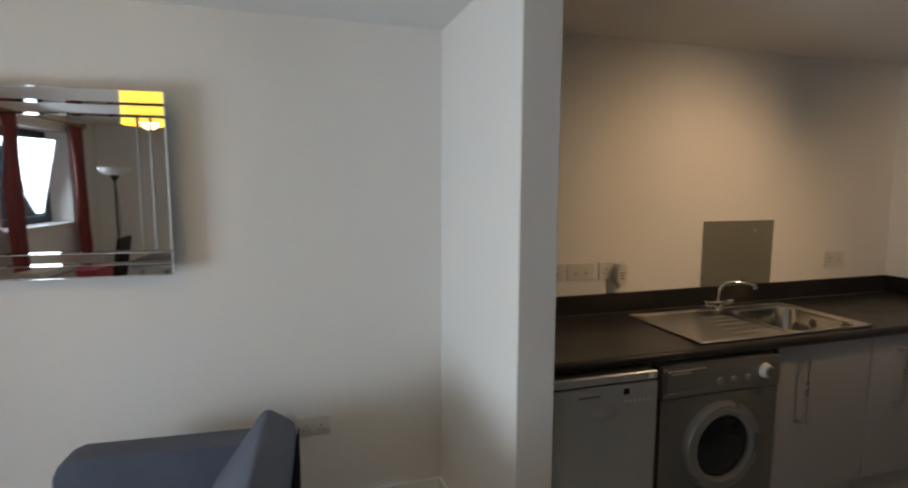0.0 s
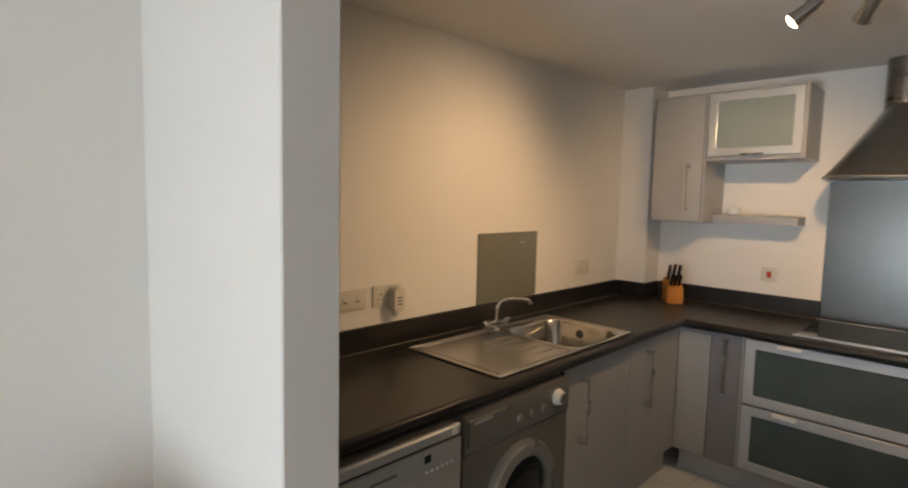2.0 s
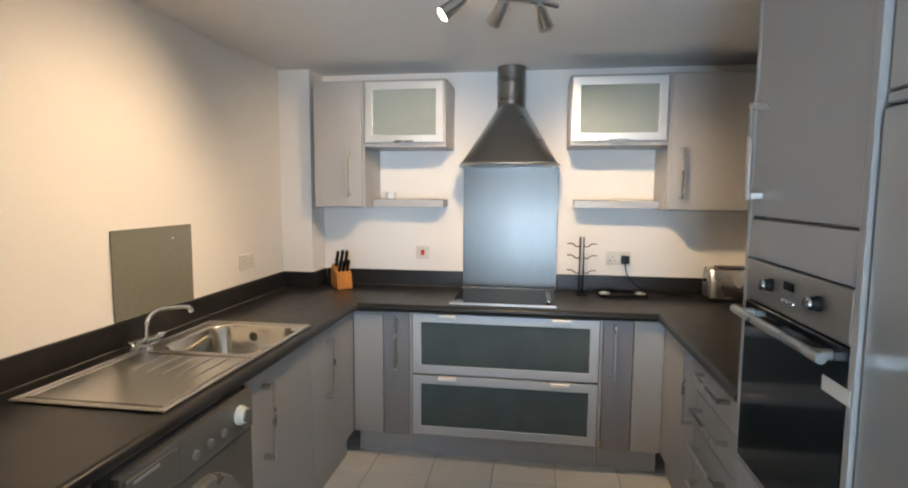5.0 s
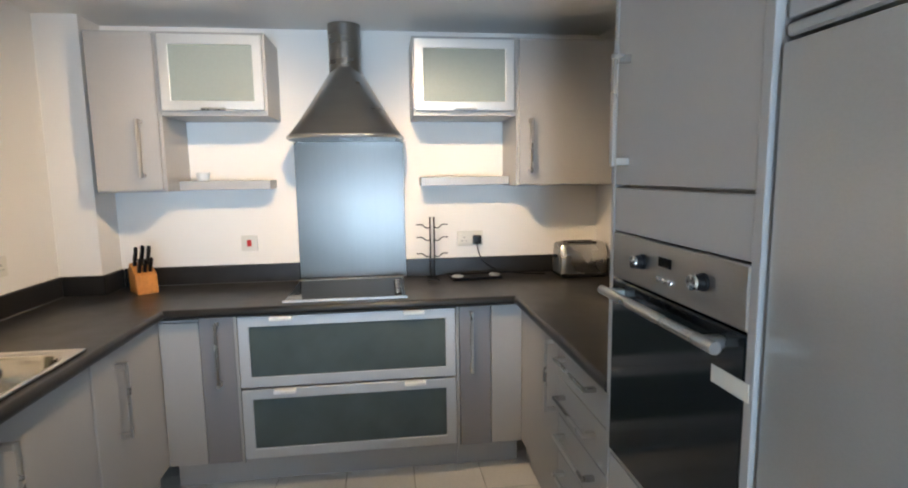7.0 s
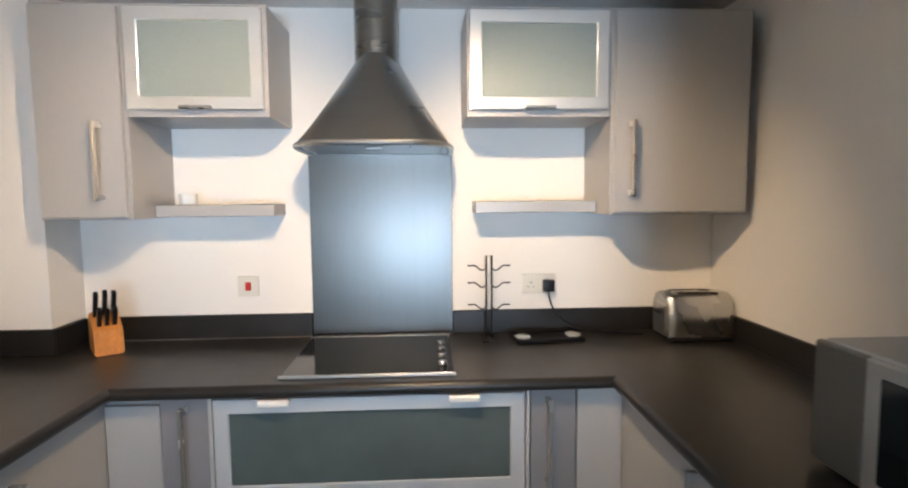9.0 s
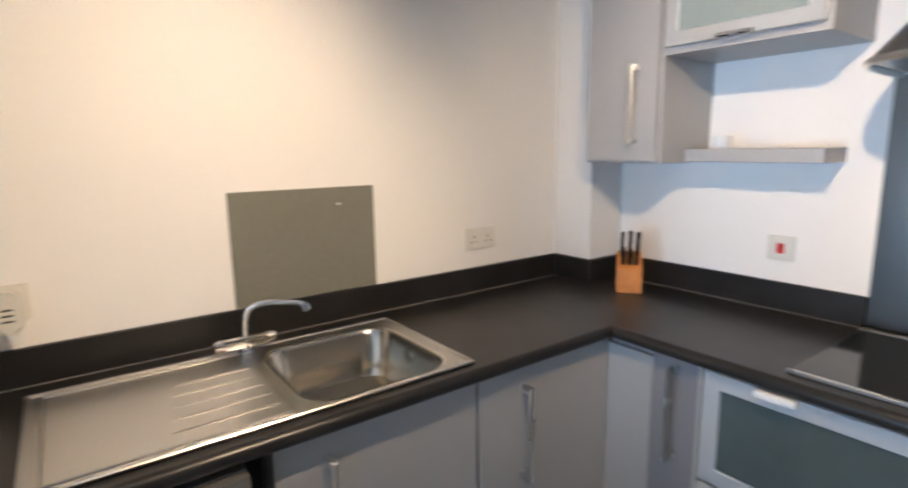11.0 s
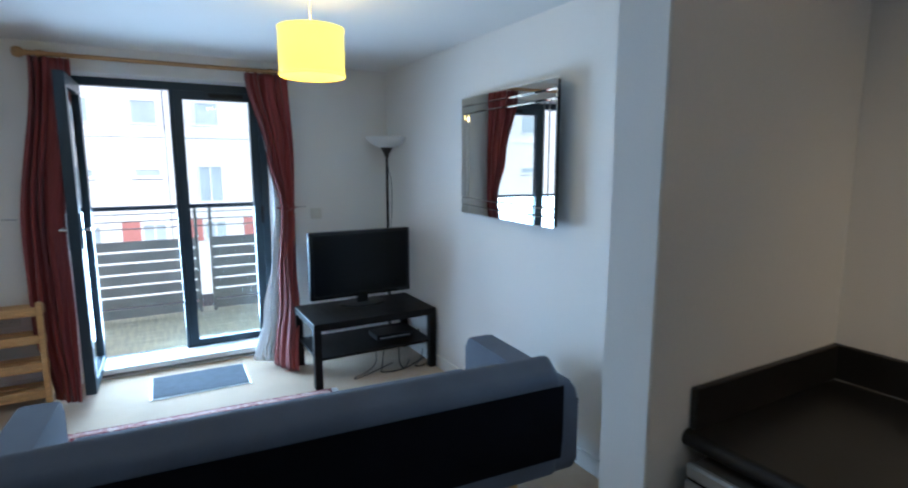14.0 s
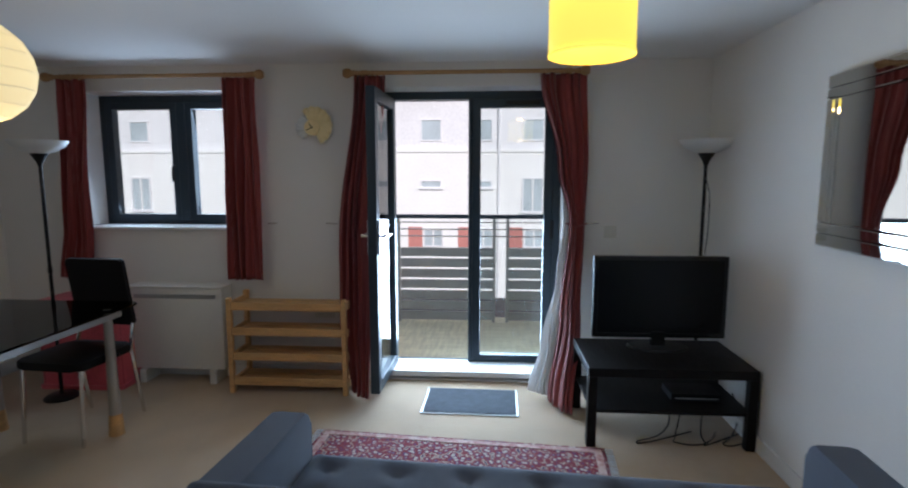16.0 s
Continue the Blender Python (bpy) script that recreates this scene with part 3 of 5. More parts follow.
dr = part("door", box(OX0 + 0.024, FB, 1.444, OX1 - 0.020, FB + 0.02, CEIL - 0.04, 0.002), M_UNIT, t)
bar_handle(0.27, dr, FACE_S(OX1 - 0.088, FB + 0.02, 1.625))
part("fixed_panel", box(OX0 + 0.024, FB, 1.324, OX1 - 0.020, FB + 0.02, 1.436, 0.0021), M_UNIT, t)
dr = part("lower_door", box(OX0 + 0.024, FB, 0.155, OX1 - 0.020, FB + 0.02, 0.70, 0.002), M_UNIT, t)
bar_handle(0.30, dr, FACE_S(OX1 - 0.055, FB + 0.02, 0.46))
part("plinth", box(OX0 + 0.022, FB - 0.05, 0.0, OX1 - 0.018, FB - 0.03, 0.148), M_UNIT, t)

t = thing("oven", "stainless steel and black glass built-in oven", "oven", pose(0, KS + 0.02, 0))
part("body", box(OX0 + 0.03, 0.05, 0.705, OX1 - 0.03, FB - 0.002, 1.31), M_BLACK, t)
pn = part("control_panel", box(OX0 + 0.025, FB, 1.203, OX1 - 0.021, FB + 0.022, 1.319, 0.003), M_STEEL, t, "brushed steel control panel")
KN = [(0.010, 0), (0.018, 0), (0.018, 0.005), (0.016, 0.007), (0.015, 0.024), (0.0, 0.024)]
for kx in (-1.868, -2.113):
    k = lathe(KN, 24, m=pose(kx, FB + 0.022, 1.266, -90, 0, 0))
    part("knob", k, M_BLACK, pn, "black and chrome knob")
    part("knob_ring", lathe([(0.0155, 0.022), (0.0150, 0.028), (0.0, 0.029)], 24, m=pose(kx, FB + 0.022, 1.266, -90, 0, 0)), M_CHROME, pn)
part("display", box(-1.995, FB + 0.022, 1.268, -1.940, FB + 0.024, 1.290, 0.001), M_GLOSS, pn, "small dark display")
for k in range(3):
    part("button", lathe([(0.0, 0.006), (0.006, 0.005), (0.007, 0.0)], 12, m=pose(-1.945 - k * 0.025, FB + 0.022, 1.240, -90, 0, 0)), M_CHROME, pn)
dr = part("door", box(OX0 + 0.025, FB, 0.715, OX1 - 0.021, FB + 0.022, 1.197, 0.003), M_GLOSS, t, "black glass oven door")
hb = tube([(OX0 + 0.05, FB + 0.06, 1.170), (OX1 - 0.040, FB + 0.06, 1.170)], 0.012, 14)
for hx in (OX0 + 0.09, OX1 - 0.085):
    hb = box(hx - 0.012, FB + 0.02, 1.158, hx + 0.012, FB + 0.06, 1.180, 0.003, bm=hb)
part("handle", hb, M_HANDLE, dr, "brushed steel bar handle")
part("label", box(-2.255, FB + 0.0222, 1.085, -2.150, FB + 0.0235, 1.118), M_WHITE, dr, "white rating sticker")
part("trim", box(OX0 + 0.025, FB, 0.702, OX1 - 0.021, FB + 0.018, 0.714, 0.002), M_STEEL, t)

t = thing("fridge_freezer", "tall silver grey freestanding fridge freezer", "fridge", pose(-2.268, KS + 0.03, 0))
part("body", box(-0.585, 0, 0.02, -0.005, 0.54, 1.69, 0.006), M_APPL, t)
part("top_cap", box(-0.585, 0.545, 1.675, -0.005, 0.60, 1.695, 0.004), M_APPL, t)
part("fridge_door", box(-0.585, 0.545, 0.735, -0.005, 0.605, 1.668, 0.008, 2), M_APPL, t)
part("freezer_door", box(-0.585, 0.545, 0.05, -0.005, 0.605, 0.722, 0.008, 2), M_APPL, t)
part("seal", box(-0.58, 0.53, 0.722, -0.01, 0.585, 0.735), M_BLACK, t)
t = thing("bridging_cabinet", "grey laminate wall cabinet above the fridge freezer", "kitchen cabinet", pose(-2.268, KS + 0.02, 0), "kitchen wall units")
part("body", box(-0.640, 0, 1.708, -0.003, 0.585, CEIL - 0.03), M_UNIT, t)
part("door", box(-0.640, 0.587, 1.703, -0.004, 0.607, CEIL - 0.04, 0.002), M_UNIT, t)
setting("trim_fridge_panel", box(-2.935, KS, 0.0, -2.915, KS + 0.60, CEIL - 0.002), M_UNIT, "grey laminate end panel beside the fridge")


# ---------------------------------------------------------------- wall units
def flap(ya, yb, parent, hy):
    fr = part("flap_door", frame_ring(ya, yb, 1.790, 2.135, 0.045, -0.345, -0.325), M_ALU, parent, "white aluminium frame flap")
    part("pane", box(-0.339, ya + 0.043, 1.833, -0.331, yb - 0.043, 2.092), M_FROST, fr, "frosted glass")
    part("handle", box(-0.365, hy - 0.055, 1.790, -0.343, hy + 0.055, 1.802, 0.003), M_HANDLE, fr)


def wall_unit(door, glass, hy, label):
    """door and glass: (y0, y1)."""
    u = thing("wall_cabinet", label, "kitchen cabinet", group="kitchen wall units")
    part("body", box(-0.32, door[0], 1.412, -0.003, door[1], 2.150, 0.001), M_UNIT, u)
    dr_ = part("door", box(-0.342, door[0] + 0.012, 1.42, -0.322, door[1] - 0.012, 2.138, 0.002), M_UNIT, u)
    bar_handle(0.27, dr_, FACE_W(-0.342, hy, 1.615))
    part("upper_box", box(-0.322, glass[0], 1.768, -0.003, glass[1], 2.150, 0.001), M_UNIT, u)
    flap(glass[0] + 0.012, glass[1] - 0.008, u, (glass[0] + glass[1]) / 2)


wall_unit((-0.585, -0.272), (-1.070, -0.587), -0.497, "grey laminate wall cabinet with frosted glass flap")
wall_unit((-2.805, -2.287), (-2.285, -1.765), -2.355, "grey laminate wall cabinet with frosted glass flap")
for ya, yb, zl in ((-1.03, -0.587, 1.415), (-2.285, -1.808, 1.419)):
    solid("wall_shelf", box(-0.170, ya, zl, -0.001, yb, zl + 0.045, 0.002), M_UNIT, "thick grey laminate floating shelf", "shelf", group="kitchen wall shelves")
cup = solid("tealight_holder", lathe([(0.0, 0.004), (0.030, 0.004), (0.034, 0.045), (0.030, 0.045), (0.026, 0.010), (0.0, 0.010)], 20), M_OPAL,
            "small frosted white tealight holder on the shelf", "candle holder", pose(-0.10, -0.68, 1.4585))

# ---------------------------------------------------------------- hood, splashback, hob
HY = -1.428
t = thing("cooker_hood", "dark stainless steel chimney cooker hood", "cooker hood")
hb = bmesh.new()
rings = []
NS = 14
for k in range(NS + 1):
    f = k / NS
    ease = f ** 0.95
    hw, dp = 0.285 + (0.085 - 0.285) * ease, 0.47 + (0.20 - 0.47) * ease
    z = 1.675 + f * 0.350
    # rounded front corners that grow into the round duct
    pts, n, p = [], 20, 2.0 + 2.2 * (1 - f)
    for a in range(n + 1):
        ang = math.pi * a / n
        c, s_ = math.cos(ang), math.sin(ang)
        pts.append((-abs(s_) ** (2 / p) * dp, HY + math.copysign(abs(c) ** (2 / p), c) * hw, z))
    rings.append([hb.verts.new(q) for q in pts])
for a, b in zip(rings, rings[1:]):
    for k in range(len(a) - 1):
        hb.faces.new((a[k], a[k + 1], b[k + 1], b[k]))
bmesh.ops.recalc_face_normals(hb, faces=hb.faces[:])
part("canopy", hb, M_HOOD, t)
lip = [(v.x, v.y, 1.665) for v in (Vector((-abs(math.sin(math.pi * a / 20)) ** (2 / 4.2) * 0.472, HY + math.copysign(abs(math.cos(math.pi * a / 20)) ** (2 / 4.2), math.cos(math.pi * a / 20)) * 0.287, 0)) for a in range(21))]
part("rim", tube(lip, 0.010, 8), M_STEEL, t, "bright steel rim")
part("filter", box(-0.40, HY - 0.25, 1.662, -0.02, HY + 0.25, 1.672), M_HOOD, t)
part("duct", lathe([(0.084, 2.00), (0.084, CEIL - 0.002)], 32, at=(-0.105, HY, 0)), M_HOOD, t, "round steel duct")
part("lamp", lathe([(0.03, 0), (0.03, 0.006), (0.0, 0.006)], 16, at=(-0.3, HY, 1.658)), M_OPAL, t)

solid("splashback", box(-0.012, -1.722, 0.905, -0.002, -1.132, 1.664, 0.002), M_SPLASH, "brushed stainless steel splashback behind the hob", "splashback")
M_PRINT = mat("printed_ring", (0.022, 0.021, 0.02), 0.12, vary=0.1, bump=0.0)
t = thing("hob", "black glass hob with steel trim and knobs", "hob")
part("glass", box(-0.555, -1.700, 0.901, -0.06, -1.135, 0.908, 0.003), M_GLOSS, t)
part("trim", box(-0.562, -1.706, 0.9005, -0.552, -1.130, 0.912, 0.002), M_STEEL, t)
part("trim", box(-0.062, -1.706, 0.9005, -0.052, -1.130, 0.912, 0.002), M_STEEL, t)
for k in range(4):
    part("knob", lathe([(0.016, 0), (0.017, 0.004), (0.014, 0.018), (0.0, 0.019)], 16, at=(-0.475 + 0.085 * k, -1.664, 0.908)), M_CHROME, t, "chrome knob")
for hx, hy, r in ((-0.20, -1.27, 0.09), (-0.42, -1.27, 0.075), (-0.20, -1.52, 0.075), (-0.42, -1.52, 0.09)):
    part("heat_ring", lathe([(r, 0.90805), (r + 0.002, 0.9082), (r + 0.004, 0.90805)], 40, at=(hx, hy, 0)), M_PRINT, t)

# ---------------------------------------------------------------- sink and tap
t = thing("sink", "stainless steel sink with ribbed drainer and one bowl", "sink")
def rounded(x0, y0, x1, y1, r, n=6):
    pts = []
    for cx, cy, a0 in ((x1 - r, y1 - r, 0), (x0 + r, y1 - r, 90), (x0 + r, y0 + r, 180), (x1 - r, y0 + r, 270)):
        for k in range(n + 1):
            a = radians(a0 + 90 * k / n)
            pts.append((cx + r * math.cos(a), cy + r * math.sin(a)))
    return pts


BX0, BX1, BY0, BY1 = -1.585, -1.205, -0.560, -0.175
bm = box(SX0, SYF, 0.901, SX1, SYF + 0.014, 0.910, 0.003)
bm = box(SX0, SYB - 0.014, 0.901, SX1, SYB, 0.910, 0.003, bm=bm)
bm = box(SX0, SYF + 0.014, 0.901, SX0 + 0.014, SYB - 0.014, 0.910, 0.003, bm=bm)
bm = box(SX1 - 0.014, SYF + 0.014, 0.901, SX1, SYB - 0.014, 0.910, 0.003, bm=bm)
part("rim", bm, M_SINK, t)
part("drainer", box(SX0 + 0.012, SYF + 0.012, 0.897, BX0 - 0.045, SYB - 0.012, 0.9035), M_SINK, t)
deck = bmesh.new()
inner = rounded(BX0 - 0.016, BY0 - 0.016, BX1 + 0.016, BY1 + 0.016, 0.085)
ox0, ox1, oy0, oy1 = BX0 - 0.046, SX1 - 0.012, SYF + 0.012, SYB - 0.012
mx, my = (BX0 + BX1) / 2, (BY0 + BY1) / 2
outer = []
for x, y in inner:
    f = min(((ox1 if x > mx else ox0) - mx) / (x - mx) if abs(x - mx) > 1e-6 else 9, ((oy1 if y > my else oy0) - my) / (y - my) if abs(y - my) > 1e-6 else 9)
    outer.append((mx + (x - mx) * f, my + (y - my) * f))
ri, ro = [deck.verts.new((x, y, 0.9065)) for x, y in inner], [deck.verts.new((x, y, 0.9065)) for x, y in outer]
for k in range(len(ri)):
    deck.faces.new((ri[k], ri[(k + 1) % len(ri)], ro[(k + 1) % len(ri)], ro[k]))
for cx in (ox0, ox1):
    for cy in (oy0, oy1):
        near = min(range(len(outer)), key=lambda q: abs(outer[q][0] - cx) + abs(outer[q][1] - cy))
        ro[near].co = (cx, cy, 0.9065)
bmesh.ops.recalc_face_normals(deck, faces=deck.faces[:])
part("deck", deck, M_SINK, t)
for k in range(5):
    y = -0.50 + k * 0.062
    part("rib", tube([(-1.87 + 0.012 * k, y, 0.9015), (-1.85 + 0.012 * k, y, 0.9035), (-1.70, y, 0.9055), (-1.66, y, 0.9035), (-1.645, y, 0.9015)], 0.0032, 8), M_SINK, t)
part("border", tube([(BX0 - 0.05, SYF + 0.03, 0.9035), (SX0 + 0.035, SYF + 0.03, 0.9035), (SX0 + 0.035, SYB - 0.03, 0.9035), (BX0 - 0.05, SYB - 0.03, 0.9035)], 0.005, 8), M_SINK, t)
bowl = bmesh.new()
levels = [(0.016, 0.9065, 0.085), (0.008, 0.905, 0.08), (0.0, 0.895, 0.075), (-0.010, 0.79, 0.075), (-0.022, 0.763, 0.07), (-0.05, 0.752, 0.055), (-0.14, 0.748, 0.025)]
rings = [[bowl.verts.new((x, y, z)) for x, y in rounded(BX0 - o, BY0 - o, BX1 + o, BY1 + o, r)] for o, z, r in levels]
for a, b in zip(rings, rings[1:]):
    for k in range(len(a)):
        bowl.faces.new((a[k], a[(k + 1) % len(a)], b[(k + 1) % len(b)], b[k]))
bowl.faces.new(rings[-1])
bmesh.ops.recalc_face_normals(bowl, faces=bowl.faces[:])
for f in bowl.faces:
    f.normal_flip()
part("bowl", bowl, M_BOWL, t)
part("waste", lathe([(0.0, 0.752), (0.03, 0.752), (0.036, 0.749)], 20, at=((BX0 + BX1) / 2, (BY0 + BY1) / 2, 0)), M_CHROME, t, "chrome waste")
part("overflow", lathe([(0.02, 0), (0.02, 0.004), (0, 0.004)], 16, m=pose(BX1 - 0.003, -0.35, 0.86, 0, -90, 0)), M_CHROME, t)

t = thing("tap", "chrome mixer tap with swan neck spout", "tap", pose(-1.62, -0.148, 0.9065) @ Matrix.Scale(0.8, 4))
part("base", lathe([(0.0, 0.0), (0.028, 0.0), (0.028, 0.012), (0.02, 0.02), (0.02, 0.06), (0.0, 0.06)], 24), M_CHROME, t)
b = box(-0.075, -0.02, 0.03, 0.075, 0.02, 0.066, 0.008, 2)
part("body", b, M_CHROME, t)
for s in (-1, 1):
    h = lathe([(0.018, 0.0), (0.02, 0.006), (0.02, 0.03), (0.014, 0.036), (0.0, 0.037)], 16, m=pose(s * 0.068, 0, 0.048, 0, s * 90, 0))
    h = tube([(s * 0.09, 0, 0.05), (s * 0.092, -0.03, 0.065)], 0.007, 8, bm=h)
    part("handle", h, M_CHROME, t, "chrome lever")
neck = [(0, 0, 0.055), (0.002, -0.004, 0.12)] + arc((0.003, -0.008, 0.13), (0.01, -0.015, 0.185), (0.08, -0.045, 0.187), 8) + [(0.155, -0.085, 0.180), (0.185, -0.10, 0.172)]
part("spout", tube(neck, 0.0105, 14), M_CHROME, t)
part("nozzle", tube([(0.184, -0.0995, 0.172), (0.192, -0.104, 0.150)], 0.014, 14), M_CHROME, t)

t = thing("glass_panel", "plain grey glass splash panel behind the tap", "splashback")
part("panel", box(-1.603, -0.008, UT + 0.001, -1.123, -0.001, 1.354, 0.002), M_BOARD, t)
part("sticker", box(-1.262, -0.0092, 1.296, -1.246, -0.0078, 1.300), M_WHITE, t, "tiny white label")

# ---------------------------------------------------------------- sockets and switches
M_SLOT = mat("socket_slot", (0.03, 0.03, 0.03), 0.5)


def socket(kind_, m, label, double=True, rocker=None):
    """A faceplate built in the x-z plane, facing -y."""
    s = thing("wall_socket" if kind_ == "socket" else "wall_switch", label, "socket" if kind_ == "socket" else "switch", m, "wall sockets and switches")
    wv = 0.147 if double else 0.086
    part("faceplate", box(-wv / 2, -0.010, -0.043, wv / 2, -0.0005, 0.043, 0.003, 2), M_WHITE, s)
    if kind_ == "socket":
        for cx in ((-0.035, 0.035) if double else (0,)):
            for q in ((-0.012, -0.014, 0.007, 0.004), (0.012, -0.014, 0.007, 0.004), (0, 0.006, 0.004, 0.009)):
                part("slot", box(cx + q[0] - q[2] / 2, -0.0108, q[1] - q[3] / 2, cx + q[0] + q[2] / 2, -0.0098, q[1] + q[3] / 2), M_SLOT, s)
            part("rocker", box(cx - 0.022, -0.013, 0.022, cx - 0.010, -0.0095, 0.036, 0.001), rocker or M_WHITE, s)
    elif kind_ == "spur":
        part("rocker", box(-0.012, -0.014, -0.018, 0.012, -0.0095, 0.018, 0.002), rocker or M_WHITE, s)
    else:
        for cx in (-0.03, 0.03):
            part("rocker", box(cx - 0.009, -0.013, -0.012, cx + 0.009, -0.0095, 0.012, 0.001), M_WHITE, s)
            part("indicator", box(cx - 0.008, -0.0136, -0.010, cx + 0.008, -0.0128, -0.006), M_SLOT, s)
    return s


socket("switch", pose(-2.503, 0, 1.118), "white double fused switch plate")
socket("switch", pose(-2.338, 0, 1.118), "white double fused switch plate")
socket("socket", pose(-2.16, 0, 1.118), "white double socket with a plug-in freshener")
socket("socket", pose(-0.645, 0, 1.118), "white double socket above the worktop")
socket("spur", pose(0, -0.868, 1.118, 0, 0, -90), "white cooker switch with red rocker", double=False, rocker=M_RED)
socket("socket", pose(0, -2.094, 1.110, 0, 0, -90), "white double socket with a black plug")
socket("socket", pose(-3.628, NY, 0.437), "white double socket low on the living room wall")
socket("socket", pose(WX, -2.52, 0.50, 0, 0, 90), "white double socket low behind the shoe rack")
socket("spur", pose(WX, -0.50, 1.10, 0, 0, 90), "white blank plate beside the curtain", double=False)

t = thing("air_freshener", "white plug-in air freshener in the socket", "air freshener", pose(-2.13, -0.012, 1.10))
b = prism(rounded(-0.027, -0.052, 0.027, 0.055, 0.02), 0, 0.045, 0.008, 2, m=pose(0, 0, 0, 90, 0, 0))
part("body", b, M_WHITE, t)
part("refill", lathe([(0.016, 0), (0.018, 0.02), (0.012, 0.028), (0.0, 0.028)], 16, at=(0, -0.022, -0.07)), M_OPAL, t)
for k in range(3):
    part("slot", box(-0.012, -0.0462, -0.02 + 0.014 * k, 0.012, -0.0450, -0.015 + 0.014 * k), M_SLOT, t)

t = thing("plug", "black plug with a trailing cable to the worktop", "plug", pose(-0.012, -2.131, 1.105))
part("body", box(-0.035, -0.024, -0.026, 0.0, 0.024, 0.024, 0.006, 2), M_BLACK, t)
pts = arc((-0.02, 0, -0.02), (-0.04, 0.0, -0.12), (-0.05, -0.08, -0.16), 8) + arc((-0.055, -0.10, -0.175), (-0.08, -0.2, -0.197), (-0.10, -0.38, -0.199), 8)
part("cable", tube(pts, 0.0035, 8), M_BLACK, t)

# ---------------------------------------------------------------- things on the worktop
t = thing("knife_block", "orange-brown wooden knife block with black handled knives", "knife block", pose(-0.17, -0.375, ZT, 0, 0, -52) @ Matrix.Scale(1.14, 4))
side = [(-0.065, 0.0), (0.055, 0.0), (0.065, 0.10), (0.035, 0.135), (-0.055, 0.085)]
b = bmesh.new()
fa = [b.verts.new((-0.042, y, z)) for y, z in side]
fb = [b.verts.new((0.042, y, z)) for y, z in side]
b.faces.new(fa), b.faces.new(fb[::-1])
for k in range(5):
    b.faces.new((fa[k], fb[k], fb[(k + 1) % 5], fa[(k + 1) % 5]))
bmesh.ops.recalc_face_normals(b, faces=b.faces[:])
bmesh.ops.bevel(b, geom=b.edges[:], offset=0.004, segments=2, affect="EDGES")
part("block", b, M_BLOCK, t)
tilt = pose(0, 0, 0, 29, 0, 0)
for kx, ky, kz, ln in ((-0.026, 0.02, 0.118, 0.10), (0.0, 0.02, 0.118, 0.105), (0.026, 0.02, 0.118, 0.10), (-0.022, -0.025, 0.092, 0.075), (0.0, -0.025, 0.092, 0.07), (0.022, -0.025, 0.092, 0.075)):
    kb = box(-0.007, -0.010, 0, 0.007, 0.010, ln, 0.004, 2)
    kb.transform(pose(kx, ky, kz) @ tilt)
    part("knife_handle", kb, M_BLACK, t, "black riveted knife handle")
    for q in (0.27, 0.70):
        kb = box(-0.0075, -0.004, ln * q - 0.004, 0.0075, 0.004, ln * q + 0.004, 0.001)
        kb.transform(pose(kx, ky, kz) @ tilt)
        part("rivet", kb, M_CHROME, t)

t = thing("mug_tree", "black wire mug tree with wavy arms", "mug tree", pose(-0.12, -1.865, ZT))
b = tube([(-0.055, -0.03, 0.004), (0.055, -0.03, 0.004), (0.055, 0.03, 0.004), (-0.055, 0.03, 0.004), (-0.055, -0.03, 0.004)], 0.004, 8)
part("base", b, M_BLACK, t)
b = tube([(0, -0.011, 0.004), (0, -0.011, 0.345), (0, 0.011, 0.345), (0, 0.011, 0.004)], 0.004, 8)
part("upright", b, M_BLACK, t)
for z in (0.135, 0.225, 0.295):
    for s in (-1, 1):
        pts = [(0.0, s * 0.011, z)] + [(s * 0.004, s * (0.011 + 0.0075 * k), z - 0.010 * math.sin(k * 0.72) + 0.0012 * max(0, k - 6) ** 2) for k in range(1, 11)]
        part("arm", tube(pts, 0.0032, 6), M_BLACK, t)

t = thing("serving_tray", "dark tray holding crumpled white foil", "tray", pose(-0.125, -2.10, ZT, 0, 0, 6))
b = box(-0.075, -0.14, 0.0, 0.075, 0.14, 0.006, 0.002)
for q in ((-0.075, -0.14, 0.075, -0.132), (-0.075, 0.132, 0.075, 0.14), (-0.075, -0.132, -0.067, 0.132), (0.067, -0.132, 0.075, 0.132)):
    b = box(q[0], q[1], 0.004, q[2], q[3], 0.016, 0.002, bm=b)
part("tray", b, M_BLACK, t)
for cy in (0.10, -0.11):
    b = bmesh.new()
    bmesh.ops.create_icosphere(b, subdivisions=3, radius=1)
    for v in b.verts:
        v.co = Vector((v.co.x * 0.04, v.co.y * 0.03, v.co.z * 0.007)) * (1 + 0.35 * noise.noise(v.co * 4 + Vector((cy * 9, 0, 0))))
    b.transform(pose(-0.01, cy, 0.016))
    part("foil", b, M_ALU, t, "crumpled pale foil")

